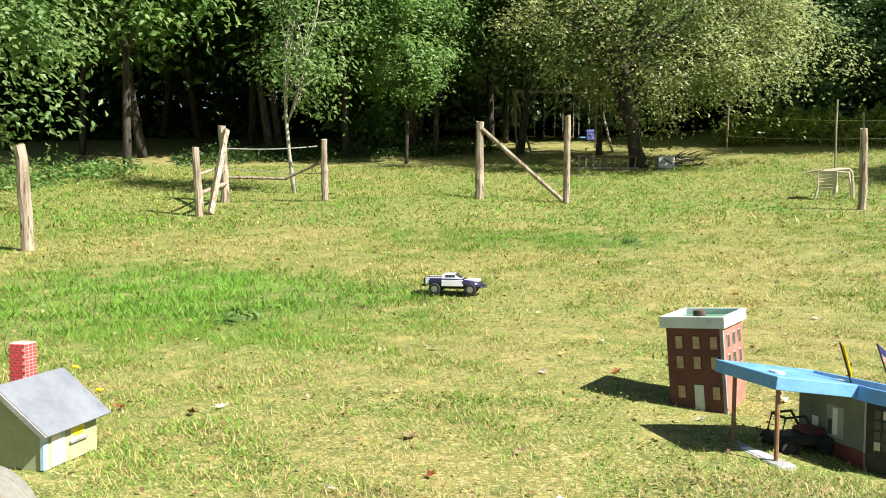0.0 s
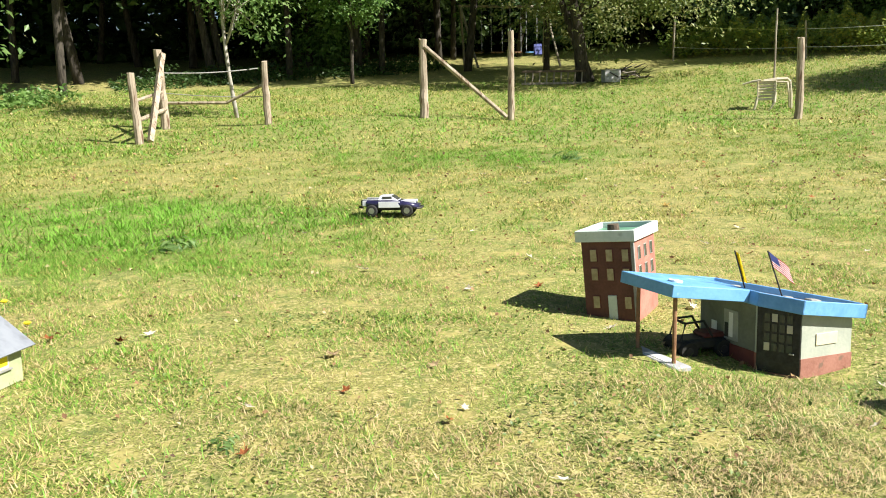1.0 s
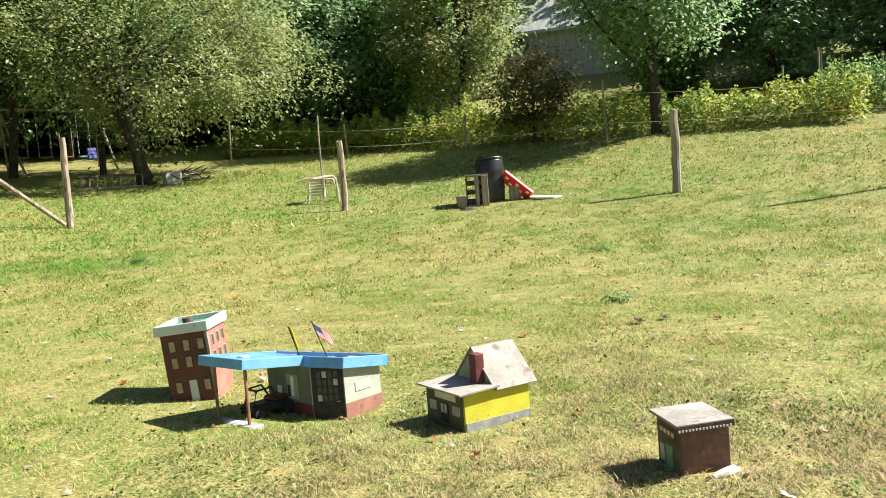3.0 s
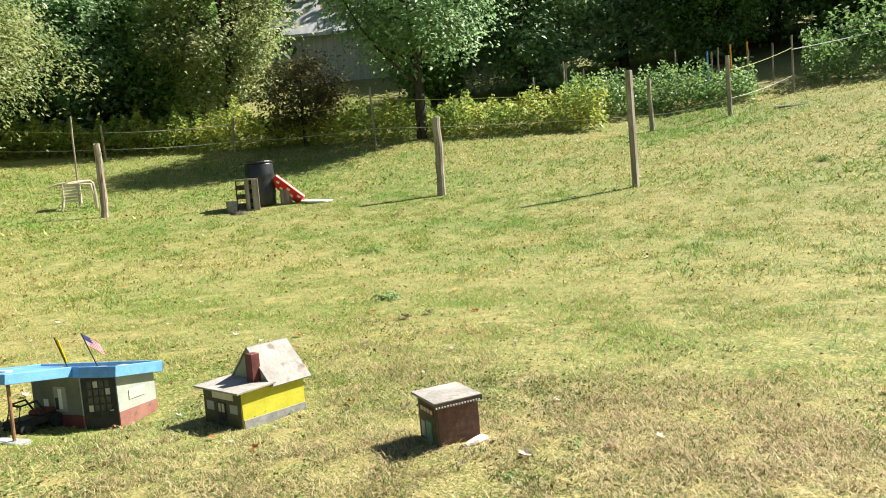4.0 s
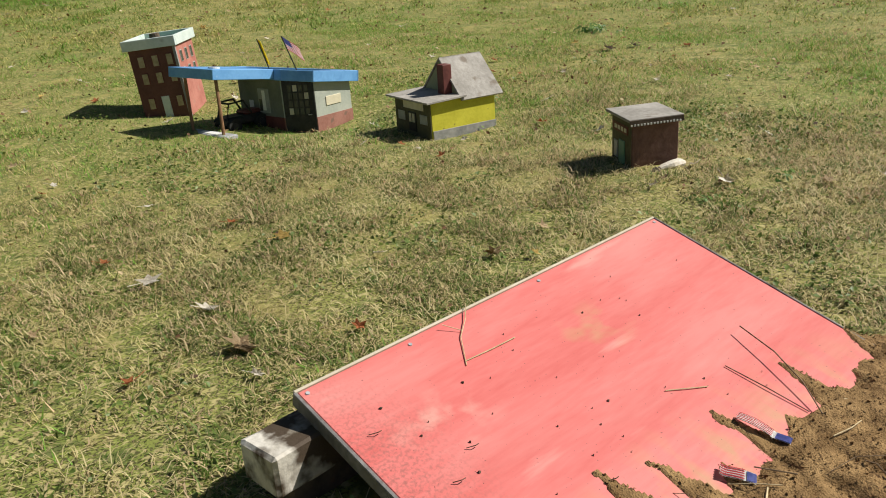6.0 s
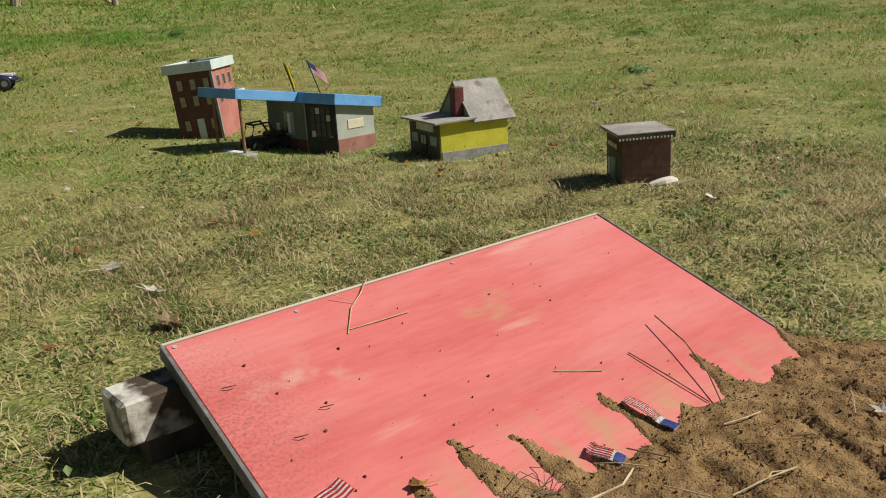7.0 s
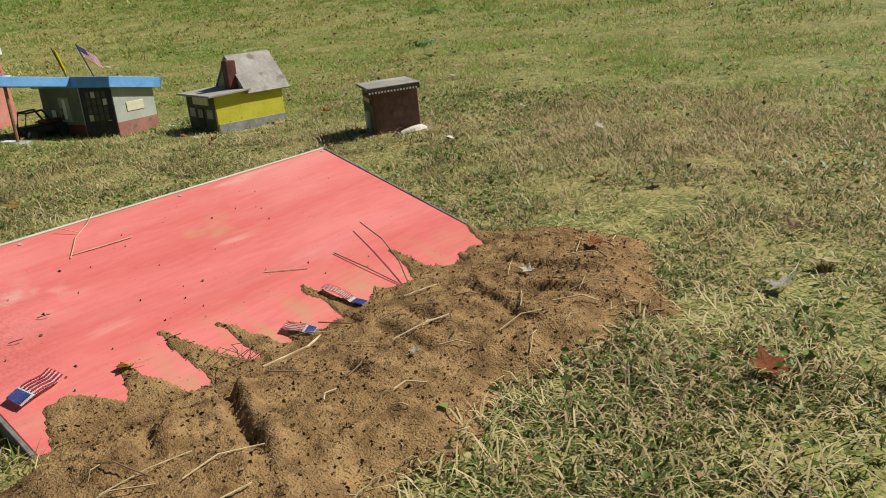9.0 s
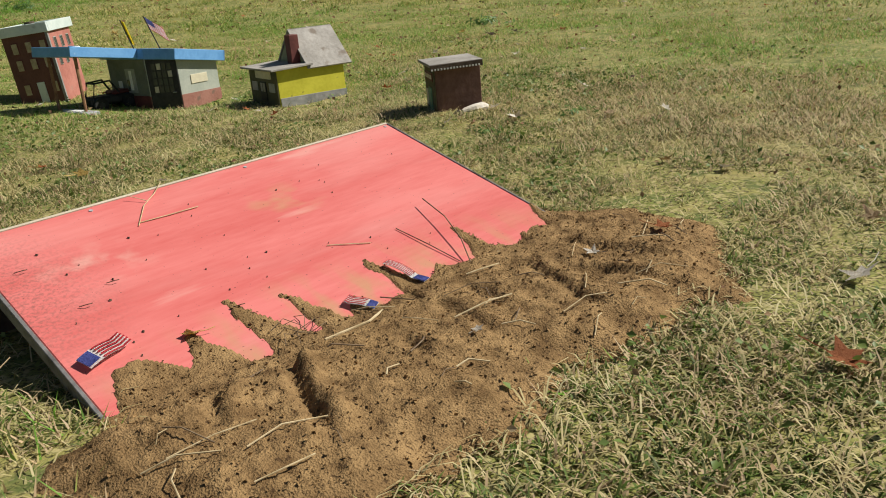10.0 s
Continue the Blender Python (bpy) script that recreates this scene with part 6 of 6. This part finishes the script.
def near_leaves():
    for k, (x, y, s, c) in enumerate(((0.44, 0.665, 0.06, 0), (0.46, 0.93, 0.04, 2), (1.25, 0.69, 0.04, 0), (1.5, 0.75, 0.03, 0), (1.22, -1.13, 0.045, 1), (1.536, -1.0, 0.04, 2), (2.04, -0.4, 0.04, 2), (2.29, 0.79, 0.04, 2), (2.47, 0.37, 0.04, 0), (0.18, 0.67, 0.03, 1), (0.8, 1.57, 0.03, 1),
                                      (2.22, 0.6, 0.05, 2), (4.39, 3.17, 0.08, 3), (4.58, 3.1, 0.06, 3), (2.56, 1.51, 0.045, 2), (1.3, -1.3, 0.035, 2), (1.68, -1.02, 0.04, 0), (1.85, -0.87, 0.035, 0), (0.26, -0.2, 0.045, 0),
                                      (-0.28, 2.35, 0.035, 1), (-1.06, 3.84, 0.035, 1), (1.15, 4.6, 0.04, 1), (2.64, 0.25, 0.03, 2), (2.53, 1.87, 0.05, 1), (3.62, 3.54, 0.04, 1), (0.7, 0.55, 0.03, 1), (0.35, 1.5, 0.025, 1))):
        leaf(x, y, s, c, k + 1)
    for k, (x, y, s, c) in enumerate(((1.31, -0.58, 0.022, 2), (1.5, -0.6, 0.032, 1), (0.92, -0.68, 0.012, 2))):
        leaf(x, y, s, c, 60 + k, float(sand_height(np.array([x]), np.array([y]))[0][0]) + 0.008)
    p = on_ramp(0.203, 0.488, 0.006)
    leaf(p.x, p.y, 0.026, 4, 70, p.z, 10)
    rng = random.Random(88)
    for k in range(235):
        d = rng.uniform(0.0, 1.0) ** 0.8
        x, y = rng.uniform(-1.5 - 3 * d, 3.5 + 10 * d), rng.uniform(-1.0 + d, 2.5 + 14 * d)
        if (0.15 < x < 1.75 and -1.1 < y < 0.35) or (x < -0.7 and y < 3.6):
            continue
        leaf(x, y, rng.uniform(0.014, 0.032) * (1 + 0.9 * d), rng.choice((0, 0, 1, 2, 2, 2, 4)), 100 + k)


near_leaves()


def litter():
    """Small flecks of dead leaf all over the lawn, too many to count."""
    r = np.random.default_rng(611)
    k = 8500
    d = r.uniform(0, 1, k) ** 0.7
    x, y = r.uniform(-2.0 - 8 * d, 3.5 + 17 * d), r.uniform(-1.3 - 1.0 * d, 2.5 + 20 * d)
    ok = ~(edge_distance(x, y, SAND_EDGE) > 0.05) & ~((x > 0.1) & (x < 1.6) & (y > -0.6) & (y < 0.4))
    x, y, d = x[ok], y[ok], d[ok]
    p = np.stack([x, y, gz(x, y) + 0.016 + 0.012 * d], -1)
    tagged(new("leaf_litter", leaf_mesh("leaf_litter", p, r.uniform(0.006, 0.018, len(x)) * (0.7 + 0.22 * np.hypot(x - 0.1, y + 1.2)), L_LITTER, 612, 1.2, 0.7)), "scattered flecks of dead leaves in the grass", "leaf litter", kind="stuff")


L_LITTER = foliage("dead leaf flecks", [(0.05, 0.03, 0.018), (0.2, 0.1, 0.045), (0.42, 0.28, 0.14), (0.7, 0.6, 0.42)], 3.0, 0.8, 0.2)
litter()


# ---- straws and twigs on the ramp and sand ----
def straw(points, r, mat, label, cat="straw"):
    lone("straw", tube([tuple(p) for p in points], r, 5), mat, label, cat, group="straws and twigs")


def straws():
    R = on_ramp
    straw([R(0.299, 0.125, 0.002), R(0.345, 0.06, 0.003), R(0.385, 0.03, 0.006), R(0.42, -0.005, 0.008)], 0.0011, M_STRAW, "dry straw leaning on the red ramp")
    straw([R(0.36, 0.05, 0.004), R(0.33, 0.02, 0.012)], 0.0008, M_STRAW, "short dry straw on the red ramp")
    straw([R(0.305, 0.115, 0.002), R(0.37, 0.12, 0.003), R(0.435, 0.122, 0.003)], 0.0012, M_STRAW, "dry straw lying on the red ramp")
    straw([R(0.568, 0.392, 0.002), R(0.61, 0.415, 0.003), R(0.649, 0.435, 0.002)], 0.0011, M_STRAW, "dry straw lying on the red ramp")
    straw([R(0.85, 0.38, 0.02), R(0.83, 0.47, 0.026), R(0.8, 0.55, 0.022), R(0.757, 0.63, 0.006)], 0.0014, M_TWIG, "brown twig lying across the ramp's foot")
    straw([R(0.732, 0.423, 0.003), R(0.745, 0.51, 0.005), R(0.758, 0.593, 0.003)], 0.0012, M_TWIG, "thin brown twig on the red ramp")
    straw([R(0.84, 0.62, 0.012), R(0.9, 0.68, 0.02), R(0.93, 0.74, 0.04)], 0.0013, M_STRAW, "dry straw lying on the sandy soil")
    straw([R(0.93, 0.73, 0.045), R(0.8, 0.75, 0.05)], 0.0017, M_STRAW, "thick dry straw lying on the sandy soil")
    straw([R(0.5, 0.64, 0.02), R(0.45, 0.66, 0.03), R(0.36, 0.65, 0.025)], 0.0022, M_STRAW, "broad dry straw lying on the sandy soil")
    straw([R(0.53, 0.6, 0.012), R(0.56, 0.66, 0.03)], 0.0013, M_TWIG, "brown twig lying on the sandy soil")
    tangle = random.Random(17)
    for k in range(9):
        a = tangle.uniform(0, 6.28)
        p = R(0.355 + tangle.uniform(-0.02, 0.02), 0.585 + tangle.uniform(-0.02, 0.02), 0.006)
        straw([p, p + Vector((0.03 * math.cos(a), 0.03 * math.sin(a), 0.014)), p + Vector((0.055 * math.cos(a + 0.6), 0.055 * math.sin(a + 0.6), 0.006))], 0.0007, M_TWIG, "dark tangled rootlet at the ramp's foot")
    rng = random.Random(5)
    for k in range(46):
        x, y = rng.uniform(0.35, 1.55), rng.uniform(-0.82, -0.44)
        a, ln = rng.uniform(0, math.pi), rng.uniform(0.03, 0.13)
        x2, y2 = x + ln * math.cos(a), y + ln * math.sin(a) * 0.6
        xm, ym = (x + x2) / 2 + rng.uniform(-0.01, 0.01), (y + y2) / 2 + rng.uniform(-0.01, 0.01)
        z = [float(sand_height(np.array([px]), np.array([py]))[0][0]) + 0.004 for px, py in ((x, y), (xm, ym), (x2, y2))]
        straw([(x, y, z[0]), (xm, ym, max(z) + 0.003), (x2, y2, z[2])], rng.uniform(0.0007, 0.0014), M_STRAW if k % 3 else M_TWIG, "dry straw lying on the sandy soil")
    for k in range(36):
        u, v = rng.uniform(0.05, 1.0), rng.uniform(0.1, 0.56)
        p = R(u, v, 0.002)
        lone("soil_crumb", tube([p - Vector((0, 0, 0.002)), p + Vector((0.001, 0.0005, 0.0012))], 0.0007 + 0.002 * rng.random() ** 3, 6, None, 0.3, rng), M_DARKWOOD, "dark crumb of soil on the red ramp", "crumb", group="soil crumbs on the ramp")
    for k, (u, v) in enumerate(((0.043, 0.154), (0.158, 0.271), (0.3, 0.46), (0.09, 0.31))):
        p = R(u, v, 0.003)
        straw([p, p + Vector((0.014, -0.008, 0.003)), p + Vector((0.022, -0.006, 0.002))], 0.0009, M_DARKLEAF, "dark shrivelled stalk on the red ramp")


straws()


def weed(x, y, size, count, seed, mat=None, flower=False):
    r = np.random.default_rng(seed)
    c = r.normal(size=(count, 3)) * np.array([size, size, size * 0.45])
    c[:, 2] = np.abs(c[:, 2]) + 0.01
    root = thing("weed", "broad leafed green weed in the lawn" if not flower else "yellow dandelion in the lawn", "weed", at(x, y))
    ob = new("leaves", leaf_mesh("leaves", c, size * r.uniform(0.5, 1.1, count), mat or L_BUSH, seed, 0.3, 0.35))
    ob.parent = root
    if flower:
        part("stem", tube([(0, 0, 0), (0.005, 0, 0.07)], 0.002, 5), M_STRAW, root)
        part("flower", tube([(0.005, 0, 0.07), (0.005, 0, 0.08), (0.005, 0, 0.086)], [0.012, 0.02, 0.012], 12), M_YELCLOTH, root)


for k, (x, y, s, c) in enumerate(((5.0, 3.95, 0.08, 50), (-1.34, 6.46, 0.1, 50), (3.0, 11.0, 0.1, 40), (2.4, 0.5, 0.03, 24), (2.0, 0.55, 0.03, 20), (1.6, 4.9, 0.05, 30), (7.5, 6.5, 0.08, 30), (-0.35, 2.45, 0.035, 40))):
    weed(x, y, s, c, 400 + k)
weed(-1.57, 4.05, 0.03, 14, 420, None, True)
weed(-1.9, 4.6, 0.03, 14, 421, None, True)


# ---- grass ----
def blocked(x, y):
    """Where things stand and no grass grows."""
    out = edge_distance(x, y, SAND_EDGE) > 0.035
    ux, uy = math.cos(RAMP_TURN), math.sin(RAMP_TURN)
    u, v = (x - RAMP_X) * ux + (y - RAMP_Y) * uy, -(x - RAMP_X) * uy + (y - RAMP_Y) * ux
    out |= (u > 0.02) & (u < 1.07) & (v > -0.7) & (v < -0.02)
    out |= (u > -0.12) & (u < 0.03) & (v > -0.1) & (v < 0.02)
    for ox, oy, rz, x0, x1, y0, y1 in ((1.896, 2.977, 15.2, -0.08, 0.27, 0.02, 0.53), (1.896, 2.977, 15.2, -0.49, -0.42, 0.17, 0.57), (1.47, 3.88, -38.6, -0.28, 0, 0, 0.32), (2.064, 2.128, -3, 0, 0.37, 0, 0.32), (2.129, 0.9465, -27, 0, 0.18, 0, 0.19), (-1.42, 3.06, -16, -0.36, 0, 0, 0.31), (-1.56, 2.2, -8, -0.25, 0.25, 0, 0.55), (-1.03, 1.93, -12, 0, 0.16, 0, 0.13)):
        c, s = math.cos(radians(rz)), math.sin(radians(rz))
        a, b = (x - ox) * c + (y - oy) * s, -(x - ox) * s + (y - oy) * c
        out |= (a > x0) & (a < x1) & (b > y0) & (b < y1)
    return out


def lush(x, y):
    f = np.zeros_like(x)
    for (cx, cy), (rx, ry), push in LUSH[:4]:
        d = np.sqrt(((x - cx) / rx) ** 2 + ((y - cy) / ry) ** 2)
        f = np.maximum(f, np.clip((1.2 - d) / 0.6, 0, 1) * push * 1.6)
    return f


def grass(name, x, y, length, width, flat, seed, label, bent=True, material=M_GRASS, spread=22, clump=0.28):
    r = np.random.default_rng(seed)
    ok = ~blocked(x, y)
    patch = lumps(x, y, 9, seed) + 0.7 * lumps(x, y, 28, seed + 1)
    ok &= r.uniform(-1.9, 1.2, len(x)) < patch + 0.9 + lush(x, y)
    x, y, patch = x[ok], y[ok], patch[ok]
    k = len(x)
    tall = length * r.uniform(0.45, 1.25, k) * np.clip(1 + clump * patch, 0.3, 2.2) * (1 + 0.9 * lush(x, y))
    a = r.uniform(0, 2 * math.pi, k)
    lean = np.clip(r.normal(flat, spread, k), 5, 86) * math.pi / 180
    w = width * r.uniform(0.6, 1.3, k)
    base = np.stack([x, y, gz(x, y) - 0.006], -1)
    d = np.stack([np.cos(a), np.sin(a), np.zeros(k)], -1)
    s = np.stack([-np.sin(a), np.cos(a), np.zeros(k)], -1) * w[:, None] / 2
    z = np.array([0, 0, 1.0])
    mid_p = base + tall[:, None] * 0.55 * (d * np.sin(lean * 0.7)[:, None] + z * np.cos(lean * 0.7)[:, None])
    tip = mid_p + tall[:, None] * 0.45 * (d * np.sin(np.minimum(lean * 1.35, 1.75))[:, None] + z * np.cos(np.minimum(lean * 1.35, 1.75))[:, None])
    if not bent:
        verts = np.stack([base - s, base + s, tip], 1).reshape(-1, 3)
        tagged(new(name, raw_mesh(name, verts, 3, np.arange(3 * k), material)), label, "grass", kind="stuff")
        return
    verts = np.stack([base - s, base + s, mid_p - s * 0.85, mid_p + s * 0.85, tip], 1).reshape(-1, 3)
    i = np.arange(k)[:, None] * 5
    loops = (i + np.array([[0, 1, 3, 0, 3, 2, 2, 3, 4]])).ravel()
    tagged(new(name, raw_mesh(name, verts, 3, loops, material)), label, "grass", kind="stuff")


L_CLOVER = foliage("clover leaves", [(0.09, 0.14, 0.025), (0.15, 0.22, 0.045), (0.24, 0.31, 0.08)], 3.0, 0.5, 0.3)
M_DRYGRASS = foliage("dry straw blades", [(0.3, 0.24, 0.1), (0.52, 0.43, 0.2), (0.68, 0.6, 0.34)], 4.0, 0.7, 0.15)


def sow(x0, x1, y0, y1, per, seed):
    r = np.random.default_rng(seed)
    k = int((x1 - x0) * (y1 - y0) * per)
    return r.uniform(x0, x1, k), r.uniform(y0, y1, k)


def broad_leaves(x, y):
    """Clover and plantain leaves that grow in patches between the blades."""
    r = np.random.default_rng(551)
    ok = ~blocked(x, y) & (lumps(x, y, 4, 552) + 0.6 * lumps(x, y, 13, 553) + r.uniform(-0.5, 0.5, len(x)) > 0.55)
    x, y = x[ok], y[ok]
    p = np.stack([x, y, gz(x, y) + r.uniform(0.008, 0.032, len(x))], -1)
    tagged(new("clover", leaf_mesh("clover", p, r.uniform(0.009, 0.022, len(x)), L_CLOVER, 554, 0.9, 0.75)), "patches of clover and plantain leaves in the lawn", "clover", kind="stuff")


def meadow():
    def close(x, y, seed):
        # a ragged border between the worn turf and the lawn
        d = np.minimum(np.minimum(x + 0.1, 3.3 - x), 2.25 - y) + 0.4 * lumps(x, y, 1.7, 95) + 0.2 * lumps(x, y, 6, 96)
        return d + np.random.default_rng(seed).uniform(-0.9, 0.9, len(x)) > 0

    x, y = sow(-0.6, 3.7, -1.35, 3.0, 21500, 1)
    ok = close(x, y, 97)
    x, y = x[ok], y[ok]
    grass("near_grass", x, y, 0.034, 0.0034, 72, 501, "worn short turf, green with much dry straw", True, M_TURF, 16, 0.55)
    x, y = sow(-0.6, 3.7, -1.35, 3.0, 4200, 7)
    ok = close(x, y, 99)
    grass("dry_grass", x[ok], y[ok], 0.06, 0.0026, 80, 541, "long dry straw lying in the turf", True, M_DRYGRASS, 10, 0.3)
    broad_leaves(*sow(-0.8, 4.2, -1.35, 4.2, 1500, 8))
    x, y = sow(-2.4, 6.0, -1.9, 6.5, 11500, 2)
    far = ~close(x, y, 98) & (y > -1.3 - 0.2 * (x - 3)) & (y > -1.7 * (x + 0.6))
    grass("middle_grass", x[far], y[far], 0.042, 0.005, 70, 511, "short mixed green and straw coloured grass", False, M_GRASS, 16, 0.5)
    x, y = sow(-6.5, 13.0, -2.5, 13.0, 2500, 3)
    far = ~((x > -2.4) & (x < 6.0) & (y < 6.5)) & (y > -0.25 * x) & (y > -1.6 * (x + 2))
    grass("outer_grass", x[far], y[far], 0.055, 0.011, 68, 521, "sunlit lawn grass further off", False, M_LAWN, 18, 0.6)
    x, y = sow(-11, 26, -4.0, 25, 560, 4)
    far = ~((x > -6.5) & (x < 13.0) & (y < 13.0)) & (y > -0.2 * x) & (y > -2 * (x + 2))
    grass("far_grass", x[far], y[far], 0.08, 0.026, 66, 531, "sunlit lawn grass below the woods", False, M_LAWN, 18, 0.6)


meadow()
